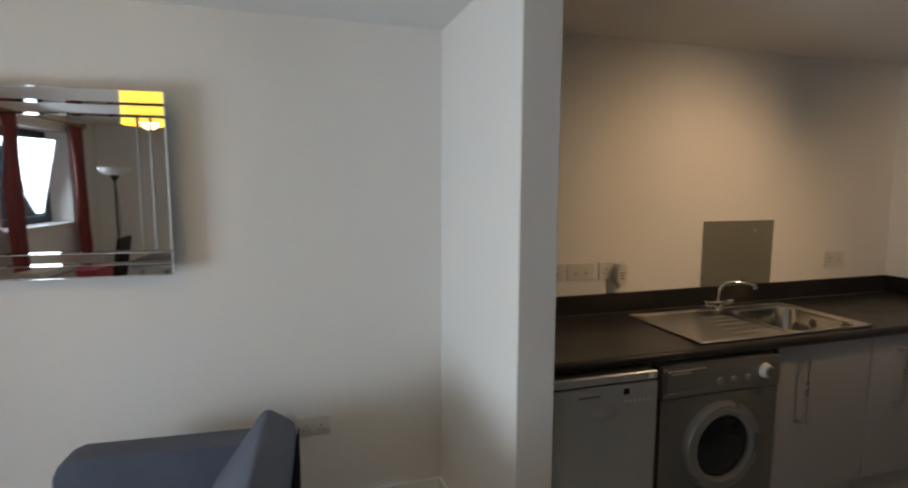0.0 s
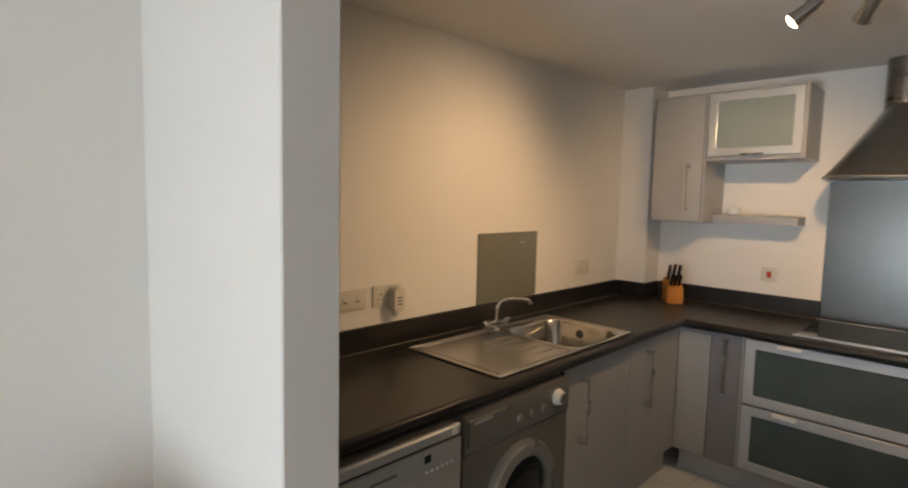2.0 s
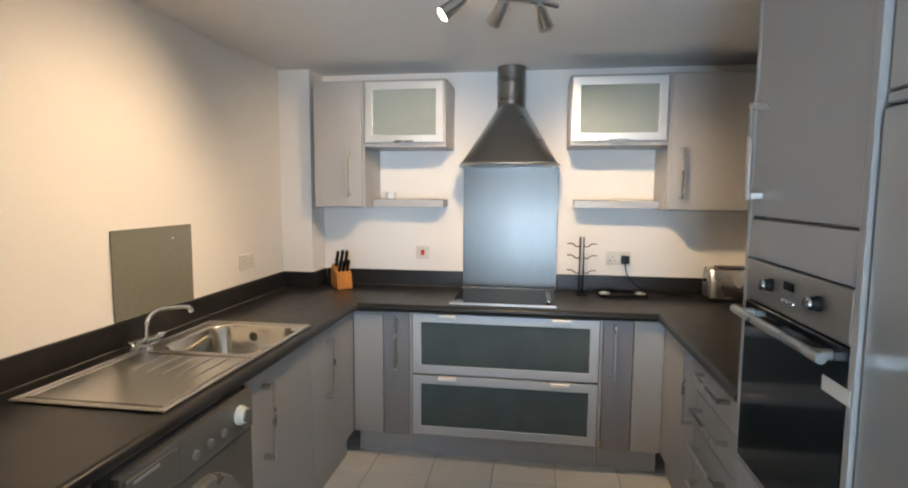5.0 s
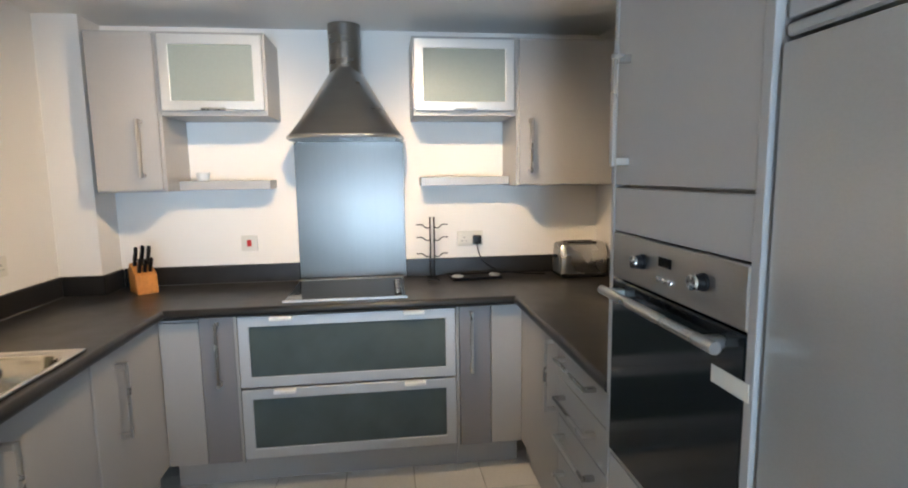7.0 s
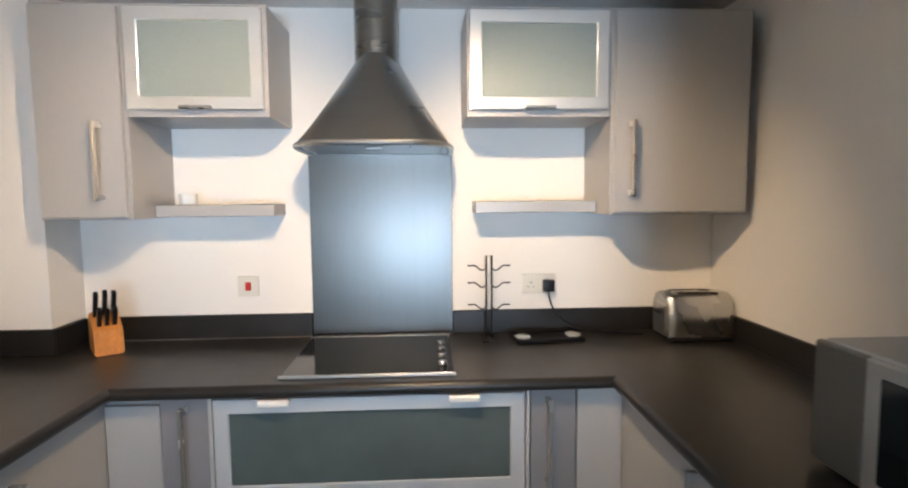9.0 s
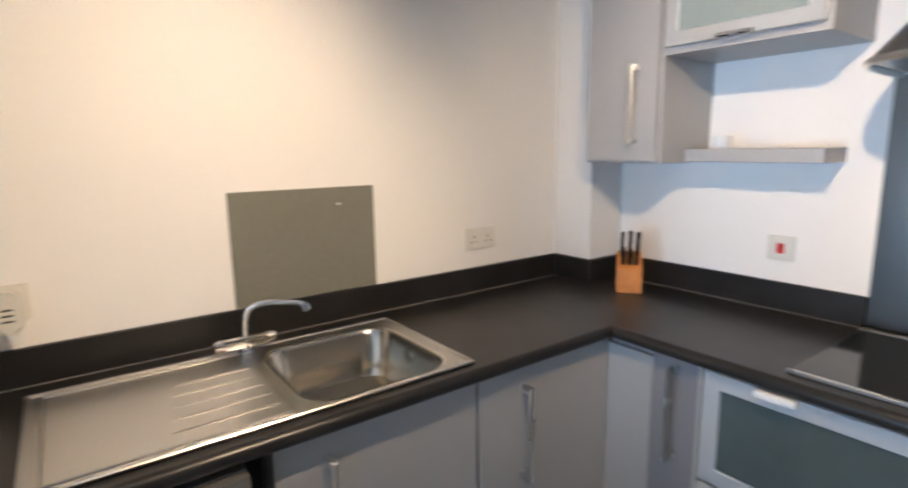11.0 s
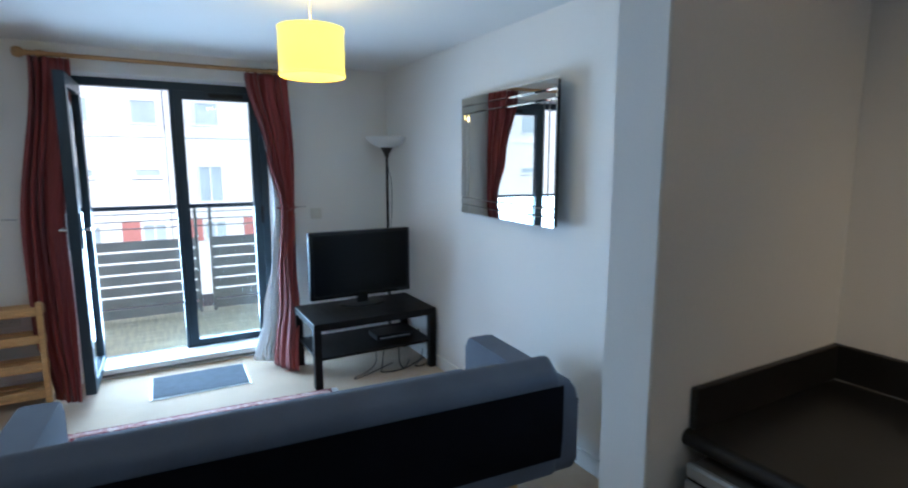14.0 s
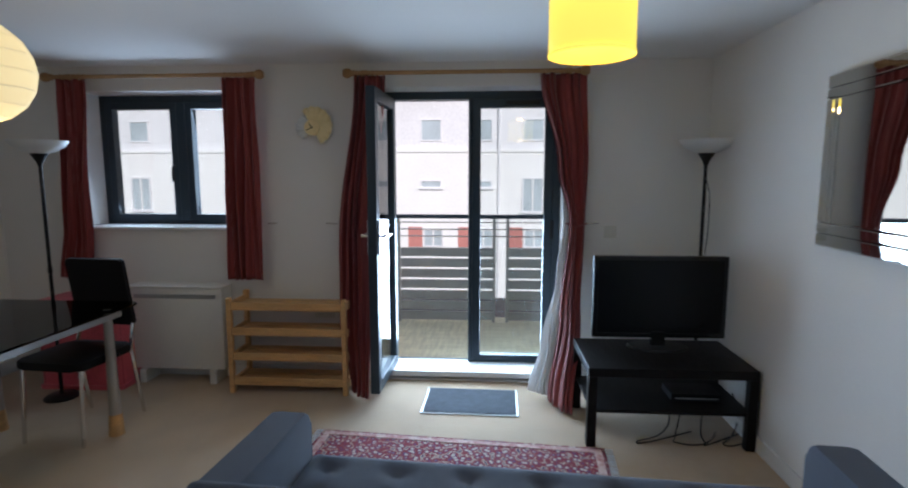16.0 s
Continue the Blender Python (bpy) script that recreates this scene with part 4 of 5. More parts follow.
t = thing("toaster", "polished steel two-slice toaster", "toaster", pose(-0.15, -2.70, ZT) @ Matrix.Diagonal((1.0, 0.97, 1.06, 1.0)))
b = bmesh.new()
prof = [(-0.085, 0.015), (0.085, 0.015), (0.09, 0.05), (0.085, 0.13), (0.065, 0.168), (0.035, 0.18), (-0.035, 0.18), (-0.065, 0.168), (-0.085, 0.13), (-0.09, 0.05)]
cols = []
for y, s in ((-0.135, 0.86), (-0.125, 0.96), (-0.105, 1.0), (0.105, 1.0), (0.125, 0.96), (0.135, 0.86)):
    cols.append([b.verts.new((x * s, y, 0.015 + (z - 0.015) * (0.9 + 0.1 * s))) for x, z in prof])
for a, c in zip(cols, cols[1:]):
    for k in range(len(prof)):
        b.faces.new((a[k], a[(k + 1) % len(prof)], c[(k + 1) % len(prof)], c[k]))
b.faces.new(cols[0]), b.faces.new(cols[-1][::-1])
bmesh.ops.recalc_face_normals(b, faces=b.faces[:])
part("shell", b, M_HANDLE, t)
part("base", box(-0.09, -0.135, 0.0, 0.09, 0.135, 0.022, 0.006), M_BLACK, t)
for s in (-1, 1):
    part("slot", box(s * 0.032 - 0.012, -0.085, 0.176, s * 0.032 + 0.012, 0.085, 0.1815), M_SLOT, t)
part("lever", box(-0.018, 0.134, 0.10, 0.018, 0.158, 0.115, 0.004), M_BLACK, t)
part("end_panel", box(-0.05, 0.133, 0.03, 0.05, 0.139, 0.14, 0.006), M_HANDLE, t)

t = thing("microwave", "silver microwave oven with dark glass door", "microwave", pose(-1.42, -2.625, ZT))
part("body", box(-0.255, -0.18, 0.012, 0.235, 0.165, 0.275, 0.006), M_APPL, t)
dr = part("door", box(-0.255, 0.166, 0.014, 0.10, 0.186, 0.273, 0.004), M_APPL, t)
part("window", box(-0.22, 0.186, 0.045, 0.06, 0.189, 0.245, 0.002), M_GLOSS, dr, "dark glass window")
part("side_panel", box(0.2355, -0.15, 0.03, 0.239, 0.15, 0.255, 0.002), M_GLOSS, t)
part("control_panel", box(0.102, 0.166, 0.014, 0.235, 0.184, 0.273, 0.004), M_APPL_DARK, t)
for fx in (-0.22, 0.2):
    for fy in (-0.14, 0.12):
        part("foot", lathe([(0.012, 0), (0.014, 0.013)], 10, at=(fx, fy, 0), close=True), M_BLACK, t)

# ---------------------------------------------------------------- appliances under the worktop
t = thing("dishwasher", "slim silver dishwasher standing proud of the worktop", "dishwasher", pose(-2.614, -0.12, 0))
part("body", box(-0.222, -0.535, 0.03, 0.222, 0, 0.846, 0.004), M_APPL_DARK, t)
part("top_panel", box(-0.222, -0.556, 0.818, 0.222, -0.537, 0.852, 0.005), M_APPL, t)
part("seam", box(-0.220, -0.550, 0.8125, 0.220, -0.536, 0.8175), M_BLACK, t)
dr = part("door", box(-0.222, -0.558, 0.10, 0.222, -0.537, 0.812, 0.006, 2), M_APPL, t)
part("display", box(0.070, -0.5595, 0.772, 0.096, -0.5575, 0.796, 0.001), M_GLOSS, dr, "small dark display")
for k in range(6):
    part("button", lathe([(0.005, 0), (0.005, 0.003), (0, 0.003)], 10, m=pose(0.080 + 0.020 * k, -0.558, 0.745, 90, 0, 0)), M_ALU, dr)
b = lathe([(0.0, 0.006), (0.04, 0.005), (0.055, 0.0)], 24, m=pose(-0.01, -0.558, 0.715, 90, 0, 0) @ Matrix.Diagonal((1, 0.5, 1, 1)))
part("handle", b, M_APPL, dr)
part("lettering", box(-0.12, -0.5592, 0.774, -0.03, -0.5575, 0.782), M_APPL_DARK, dr)
part("badge", box(0.180, -0.5575, 0.822, 0.204, -0.5555, 0.849, 0.001), M_WHITE, t, "small white energy sticker")
part("plinth", box(-0.222, -0.50, 0.0, 0.222, -0.48, 0.095), M_BLACK, t)
setting("trim_post", box(-2.375, -0.585, 0.0, -2.355, -0.02, 0.858, 0.001), M_UNIT, "grey laminate upright between the appliances")

t = thing("washing_machine", "graphite grey front-loading washing machine", "washing machine", pose(-2.052, -0.072, 0))
part("body", box(-0.295, -0.55, 0.02, 0.295, 0, 0.845, 0.008, 2), M_APPL_DARK, t)
cp = part("control_panel", box(-0.295, -0.578, 0.715, 0.295, -0.55, 0.843, 0.008, 2), M_APPL_DARK, t)
part("lettering", box(-0.26, -0.5855, 0.812, -0.17, -0.5838, 0.820), M_APPL, cp)
part("drawer", box(-0.285, -0.584, 0.735, -0.09, -0.577, 0.832, 0.006), M_APPL_DARK, cp, "detergent drawer front")
part("dial", lathe([(0.031, 0), (0.031, 0.010), (0.026, 0.014), (0.024, 0.026), (0.0, 0.028)], 28, m=pose(0.21, -0.578, 0.785, 90, 0, 0)), M_WHITE, cp, "white and silver programme dial")
part("dial_cap", lathe([(0.0215, 0.0265), (0.0195, 0.032), (0.0, 0.032)], 24, m=pose(0.21, -0.578, 0.785, 90, 0, 0)), M_APPL_DARK, cp)
for kx in (-0.02, 0.05, 0.12):
    part("button", lathe([(0.014, 0), (0.014, 0.006), (0.011, 0.009), (0, 0.009)], 16, m=pose(kx, -0.578, 0.765, 90, 0, 0)), M_RING, cp)
part("front", box(-0.295, -0.572, 0.10, 0.295, -0.55, 0.712, 0.008, 2), M_APPL_DARK, t)
ring = part("door", lathe([(0.188, 0.0), (0.188, 0.018), (0.180, 0.032), (0.145, 0.036), (0.132, 0.026), (0.132, 0.006)], 48, m=pose(0.0, -0.572, 0.49, 90, 0, 0)), M_RING, t, "silver porthole door ring")
part("glass", lathe([(0.134, 0.012), (0.11, 0.022), (0.06, 0.030), (0.0, 0.033)], 40, m=pose(0.0, -0.572, 0.49, 90, 0, 0)), M_GLOSS, ring, "dark bulging porthole glass")
part("handle", box(0.150, -0.622, 0.45, 0.172, -0.600, 0.53, 0.006, 2), M_APPL_DARK, ring)
part("plinth", box(-0.295, -0.55, 0.0, 0.295, -0.53, 0.095), M_APPL_DARK, t)
solid("water_hose", tube([(-1.722, -0.575, 0.845)] + arc((-1.718, -0.59, 0.83), (-1.712, -0.60, 0.60), (-1.722, -0.585, 0.40), 8) + [(-1.722, -0.56, 0.0)], 0.006, 8), M_BLACK,
      "dark blue hose hanging beside the washing machine", "hose")

# ---------------------------------------------------------------- ceiling spots
LIGHT = pose(-1.37, -1.44, CEIL, 0, 0, 37)
t = thing("ceiling_light", "satin nickel wavy bar with three spotlights", "ceiling light", LIGHT)
part("mount", lathe([(0.055, 0.0), (0.055, -0.020), (0.045, -0.027), (0.0, -0.027)], 28), M_HANDLE, t)
part("stem", tube([(0, 0, -0.03), (0, 0, -0.038)], 0.010, 10), M_HANDLE, t)
wave = [(0.035 * math.sin(s * 7.5), s, -0.038) for s in (-0.24 + 0.02 * k for k in range(25))]
part("bar", tube(wave, 0.009, 10), M_HANDLE, t)
AIMS = [(0.17, (-1.74, 0.0, 1.18)), (0.0, (0.0, -0.45, 1.02)), (-0.17, (0.0, -2.15, 0.97))]
for n_, (s, aim) in enumerate(AIMS):
    base = Vector((0.035 * math.sin(s * 7.5), s, -0.038))
    wp = LIGHT @ (base + Vector((0, 0, -0.048)))
    way = (Vector(aim) - wp).normalized()
    turned = LIGHT.to_3x3().inverted() @ way
    m = Matrix.Translation(base + Vector((0, 0, -0.048))) @ turned.to_track_quat("Z", "Y").to_matrix().to_4x4()
    hd = part("spot_head", lathe([(0.0, -0.05), (0.014, -0.048), (0.022, -0.02), (0.026, 0.03), (0.030, 0.05), (0.027, 0.05), (0.022, 0.02)], 20, m=m), M_HANDLE, t, "bullet-shaped spot head")
    part("arm", tube([base, base + Vector((0, 0, -0.048))], 0.005, 8), M_HANDLE, t)
    part("bulb", lathe([(0.026, 0.046), (0.020, 0.056), (0.0, 0.060)], 20, m=m), M_BULB, hd, "lit halogen reflector bulb")
    spot("kitchen_spot", wp + way * 0.065, aim, (38, 29, 34)[n_], (94, 96, 90)[n_], 1.0, (1.0, 0.74, 0.42))

# ---------------------------------------------------------------- living room: mirror
t = thing("wall_mirror", "large rectangular silver mirror hung on the wall", "mirror", pose(-4.648, NY - 0.032, 1.542, 0, 0, -3.2))
MW, MH = 0.992, 0.722
part("backing", box(-MW / 2 + 0.01, -0.018, -MH / 2 + 0.01, MW / 2 - 0.01, -0.001, MH / 2 - 0.01), M_BLACK, t)


def strip(x0, z0, x1, z1, lift=0.0):
    part("mirror_pane", box(x0 + 0.001, -0.026 - lift, z0 + 0.001, x1 - 0.001, -0.019, z1 - 0.001, 0.005), M_MIRROR, t)


a, b_ = 0.055, 0.045
xs = [-MW / 2, -MW / 2 + a, -MW / 2 + a + b_, MW / 2 - a - b_, MW / 2 - a, MW / 2]
zs = [-MH / 2, -MH / 2 + a, -MH / 2 + a + b_, MH / 2 - a - b_, MH / 2 - a, MH / 2]
strip(xs[2], zs[2], xs[3], zs[3])
for i in (0, 1, 3, 4):
    strip(xs[i], zs[2], xs[i + 1], zs[3], 0.002)
    strip(xs[0], zs[i], xs[5], zs[i + 1], 0.002)

# ---------------------------------------------------------------- sofa
t = thing("sofa", "grey-blue fabric sofa bed with button-tufted seat", "sofa", pose(-3.868, -1.175, 0, 0, 0, -4.0))
HL = 1.02


def cushion(x0, y0, z0, x1, y1, z1, r, bm=None):
    return box(x0, y0, z0, x1, y1, z1, r, 3, bm=bm)


# back: a leaning slab, thicker at the foot
b = bmesh.new()
corners = [((0.085, 0.22), 0.02), ((0.10, 0.40), 0.05), ((0.098, 0.655), 0.035), ((-0.008, 0.722), 0.035), ((-0.21, 0.44), 0.05), ((-0.24, 0.22), 0.02)]
prof = []
for k, (c, r) in enumerate(corners):
    c, before, after = Vector(c), Vector(corners[k - 1][0]), Vector(corners[(k + 1) % len(corners)][0])
    p0, p1 = c + (before - c).normalized() * r, c + (after - c).normalized() * r
    prof += [(1 - q) ** 2 * p0 + 2 * q * (1 - q) * c + q * q * p1 for q in (n_ / 8 for n_ in range(9))]
half, soft_r = HL - 0.085, 0.05
steps = [(s * (half - soft_r * (1 - math.cos(a_))), soft_r * (1 - math.sin(a_))) for s in (-1, 1) for a_ in ([k * math.pi / 16 for k in range(9)][::s * -1])]
steps = [(y, i_) for y, i_ in sorted(steps)]
rings = [[b.verts.new((-0.09 + (q.x + 0.09) * (1 - i_ / 0.13), y, 0.48 + (q.y - 0.48) * (1 - i_ / 0.24))) for q in prof] for y, i_ in steps]
for ra, rb in zip(rings, rings[1:]):
    for k in range(len(prof)):
        b.faces.new((ra[k], ra[(k + 1) % len(prof)], rb[(k + 1) % len(prof)], rb[k]))
b.faces.new(rings[0][::-1]), b.faces.new(rings[-1])
bmesh.ops.recalc_face_normals(b, faces=b.faces[:])
part("backrest", b, M_SOFA, t)
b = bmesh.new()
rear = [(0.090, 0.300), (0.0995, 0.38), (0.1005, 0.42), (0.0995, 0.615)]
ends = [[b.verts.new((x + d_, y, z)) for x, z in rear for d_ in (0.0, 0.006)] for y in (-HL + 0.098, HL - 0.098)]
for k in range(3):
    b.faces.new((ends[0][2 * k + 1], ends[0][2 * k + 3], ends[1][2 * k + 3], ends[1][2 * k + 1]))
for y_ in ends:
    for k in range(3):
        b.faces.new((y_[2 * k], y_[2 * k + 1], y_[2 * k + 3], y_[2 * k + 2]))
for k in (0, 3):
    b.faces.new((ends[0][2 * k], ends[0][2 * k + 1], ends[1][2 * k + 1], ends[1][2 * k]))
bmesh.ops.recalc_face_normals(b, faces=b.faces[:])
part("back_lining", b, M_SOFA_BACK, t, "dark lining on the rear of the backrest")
part("base", box(-0.70, -HL + 0.13, 0.16, 0.0, HL - 0.13, 0.27, 0.02, 2), M_SOFA, t)
# seat with tufts pressed in
b = bmesh.new()
nx, ny = 18, 56
grid = [[b.verts.new((-0.72 + 0.54 * i / nx, -HL + 0.135 + (2 * HL - 0.27) * j / ny, 0.405)) for j in range(ny + 1)] for i in range(nx + 1)]
tufts = [(-0.60 + 0.19 * i, -0.78 + 0.26 * j) for i in range(3) for j in range(7)]
for i, row in enumerate(grid):
    for j, v in enumerate(row):
        dip = max(math.exp(-((v.co.x - tx) ** 2 + (v.co.y - ty) ** 2) / 0.0016) for tx, ty in tufts)
        rim = min(i, nx - i, j, ny - j)
        v.co.z += 0.02 - 0.03 * dip - (0.035 if rim == 0 else 0.010 if rim == 1 else 0)
for i in range(nx):
    for j in range(ny):
        b.faces.new((grid[i][j], grid[i + 1][j], grid[i + 1][j + 1], grid[i][j + 1]))
out = grid[0] + [r[-1] for r in grid[1:]] + grid[-1][::-1][1:] + [r[0] for r in grid[::-1][1:-1]]
low = [b.verts.new((v.co.x, v.co.y, 0.27)) for v in out]
for k in range(len(out)):
    b.faces.new((out[k], low[k], low[(k + 1) % len(out)], out[(k + 1) % len(out)]))
bmesh.ops.recalc_face_normals(b, faces=b.faces[:])
seat = part("seat", b, M_SOFA, t, "button-tufted seat pad")
for tx, ty in tufts:
    part("button", lathe([(0.0, 0.401), (0.008, 0.400), (0.011, 0.395)], 10, at=(tx, ty, 0)), M_SOFA, seat)
for s in (-1, 1):
    ya, yb = sorted((s * HL, s * (HL - 0.13)))
    b = prism(rounded(-0.715, 0.20, 0.075, 0.590, 0.06), -0.065, 0.065, 0.018, 3, m=pose(0, (ya + yb) / 2, 0, 90, 0, 0))
    part("armrest", b, M_SOFA, t)
for lx in (-0.63, -0.12):
    for ly in (-HL + 0.19, HL - 0.19):
        part("leg", lathe([(0.016, 0.0), (0.026, 0.17)], 14, at=(lx, ly, 0), close=True), M_PINE, t, "short tapered wooden leg")

# ---------------------------------------------------------------- television corner
t = thing("tv_stand", "black-brown coffee table used as television stand", "tv stand", pose(-5.812, -0.337, 0))
part("tabletop", box(-0.275, -0.45, 0.40, 0.275, 0.45, 0.45, 0.003), M_DARKWOOD, t)
part("shelf", box(-0.255, -0.43, 0.19, 0.255, 0.43, 0.208, 0.002), M_DARKWOOD, t)
for lx in (-0.25, 0.25):
    for ly in (-0.425, 0.425):
        part("leg", box(lx - 0.025, ly - 0.025, 0.0, lx + 0.025, ly + 0.025, 0.40, 0.002), M_DARKWOOD, t)

t = thing("television", "black flat-screen television on its own foot", "television", pose(-5.945, -0.305, 0.45, 0, 0, 1))
part("foot", lathe([(0.0, 0.012), (0.13, 0.010), (0.14, 0.0)], 32, m=Matrix.Diagonal((0.9, 1.3, 1, 1))), M_BLACK, t)
part("neck", box(-0.02, -0.04, 0.008, 0.02, 0.04, 0.10, 0.004), M_GLOSS, t)
part("cabinet", box(-0.045, -0.395, 0.058, 0.0, 0.395, 0.555, 0.010, 2), M_BLACK, t)
part("bezel", frame_ring(-0.395, 0.395, 0.058, 0.555, 0.028, 0.0, 0.012), M_GLOSS, t)
part("screen", box(0.0, -0.368, 0.085, 0.006, 0.368, 0.528), mat("tv_screen", (0.004, 0.005, 0.007), 0.24, ior=1.3, vary=0.05, bump=0.0), t, "dark switched-off screen")
part("badge", box(0.012, -0.03, 0.066, 0.0135, 0.03, 0.075), M_APPL, t)

t = thing("set_top_box", "small black box with cables on the shelf", "media box", pose(-5.78, -0.15, 0.208))
part("case", box(-0.09, -0.14, 0.004, 0.09, 0.14, 0.045, 0.004), M_BLACK, t)
part("front_strip", box(0.0902, -0.12, 0.018, 0.092, 0.12, 0.026), M_APPL, t)
for k in range(5):
    random.seed(40 + k)
    y = -0.3 + 0.14 * k
    pts = arc((-5.86, y, 0.20), (-5.70 + random.uniform(-.1, .1), y + random.uniform(-.15, .15), 0.0), (-5.62, y + random.uniform(-.2, .2), 0.004), 8)
    pts += arc(tuple(pts[-1]), (pts[-1][0] + 0.1, pts[-1][1] + random.uniform(-.2, .2), 0.004), (-5.75, y + 0.15, 0.005), 8)[1:]
    solid("cable", tube(pts, 0.004, 6), M_BLACK, "loose black cable under the television stand", "cable", group="television cables")


def uplighter(x, y, top, label):
    u = thing("floor_lamp", label, "floor lamp", pose(x, y, 0), "floor lamps")
    part("base", lathe([(0.0, 0.026), (0.085, 0.022), (0.105, 0.008), (0.105, 0.0)], 32), M_BLACK, u)
    part("pole", tube([(0, 0, 0.02), (0, 0, top - 0.10)], 0.011, 12), M_BLACK, u)
    part("joint", lathe([(0.0135, 0.85), (0.0145, 0.86), (0.0145, 0.88), (0.0135, 0.89)], 14), M_BLACK, u)
    part("cup", lathe([(0.012, top - 0.13), (0.02, top - 0.105), (0.052, top - 0.05), (0.048, top - 0.05), (0.0, top - 0.08)], 24), M_BLACK, u)
    part("shade", lathe([(0.050, top - 0.052), (0.095, top - 0.036), (0.140, top - 0.008), (0.158, top + 0.014), (0.164, top + 0.030), (0.158, top + 0.026), (0.13, top - 0.008), (0.08, top - 0.028), (0.0, top - 0.038)], 40), M_OPAL, u, "opal white bowl shade")
    part("cable", tube([(0.013, 0, top - 0.2)] + arc((0.03, 0.02, top - 0.3), (0.05, 0.03, top - 0.5), (0.02, 0.01, top - 0.75), 8) + [(0.014, 0, 0.03)], 0.003, 6), M_BLACK, u)
    return u


uplighter(-6.20, 0.02, 1.675, "black floor lamp with white bowl behind the television")
uplighter(-5.98, -4.20, 1.675, "black floor lamp with white bowl beside the window")

# ---------------------------------------------------------------- curtains
M_ROD = mat("oak_pole", (0.42, 0.24, 0.10), 0.45, vary=0.2, scale=6, fine=50, bump=0.05, stretch=(8, 1, 8))


def pole(y0, y1, z, label):
    p = thing("curtain_pole", label, "curtain pole", group="curtain poles")
    x = WX + 0.10
    part("pole", tube([(x, y0, z), (x, y1, z)], 0.014, 14), M_ROD, p)
    prof_ = [(0.014, -0.045), (0.022, -0.040), (0.016, -0.030), (0.030, -0.010), (0.033, 0.010), (0.024, 0.03), (0.0, 0.038)]
    for y, s in ((y0, 1), (y1, -1)):
        part("finial", lathe(prof_, 18, m=pose(x, y - s * 0.02, z, 90 * s, 0, 0)), M_ROD, p, "turned wooden finial")
        br = box(WX, y + s * 0.07 - 0.02, z - 0.035, WX + 0.018, y + s * 0.07 + 0.02, z + 0.035, 0.004)
        br = tube([(WX + 0.01, y + s * 0.07, z - 0.005), (x, y + s * 0.07, z - 0.012)], 0.010, 8, bm=br)
        part("bracket", br, M_ROD, p)
    return p


PZ = 2.163
pole(-4.40, -2.92, PZ, "wooden curtain pole above the window")
pole(-2.265, -0.74, PZ, "wooden curtain pole above the balcony door")


def drape(rows, folds, amp, seed, x=None, sweep=0.0, knee=1.16):
    """A hanging cloth from rows of (z, y0, y1): how far it is gathered at each height."""
    rnd = random.Random(seed)
    nz, nu = 44, 84
    ph = [rnd.uniform(0, 6.28) for _ in range(4)]
    rows = sorted(rows)
    bm = bmesh.new()
    cols = []
    for i in range(nz + 1):
        z = rows[0][0] + (rows[-1][0] - rows[0][0]) * i / nz
        for a, c in zip(rows, rows[1:]):
            if a[0] <= z <= c[0] + 1e-6:
                f = (z - a[0]) / (c[0] - a[0])
                f = f * f * (3 - 2 * f)
                ya, yb = a[1] + (c[1] - a[1]) * f, a[2] + (c[2] - a[2]) * f
        line = []
        tight = min(1.0, (yb - ya) / 0.3)
        for k in range(nu + 1):
            u = k / nu
            warp = u + 0.07 * math.sin(u * 5.1 + ph[1] + 0.5 * z) + 0.05 * math.sin(z * 3.1 + u * 9.0 + ph[3])
            wob = math.sin(warp * folds * 6.283 + ph[0]) * (0.75 + 0.4 * math.sin(u * 7.0 + z * 1.1 + ph[2])) + 0.4 * math.sin(warp * folds * 10.3 + ph[2] + z * 1.7)
            wob += 0.5 * noise.noise(Vector((u * 5, z * 2.2, seed)))
            uu = u + 0.012 * math.sin(u * folds * 6.283 * 2 + ph[3])
            line.append(bm.verts.new(((x or WX + 0.10) + sweep * max(0.0, (knee - z) / knee) ** 1.3 * (0.55 + 0.45 * math.sin(1.57 * u)) + amp * (0.55 + 0.45 * tight) * wob, ya + (yb - ya) * uu, z)))
        cols.append(line)
    for a, c in zip(cols, cols[1:]):
        for k in range(nu):
            bm.faces.new((a[k], a[k + 1], c[k + 1], c[k]))
    bmesh.ops.recalc_face_normals(bm, faces=bm.faces[:])
    return bm


def curtain(rows, folds, seed, label, tie=None, sweep=0.0):
    c = thing("curtain", label, "curtain", group="red curtains")
    ob = part("cloth", drape(rows, folds - 1, 0.024, seed, sweep=sweep), M_CURTAIN, c)
    sol = ob.modifiers.new("thickness", "SOLIDIFY")
    sol.thickness = 0.003
    top = max(rows)
    for k in range(6):
        y = top[1] + (top[2] - top[1]) * (k + 0.5) / 6
        ring_ = tube([(WX + 0.10 + 0.020 * math.cos(a_), y, PZ - 0.004 + 0.020 * math.sin(a_)) for a_ in (6.283 * q / 14 for q in range(15))], 0.003, 6)
        part("ring", ring_, M_ROD, c)
    if tie:
        z, y0_, y1_ = tie
        part("tie_back", tube([(WX + 0.055, y0_ - 0.01, z), (WX + 0.15, (y0_ + y1_) / 2, z - 0.01), (WX + 0.055, y1_ + 0.01, z)], 0.007, 8), M_CURTAIN, c)
    return c


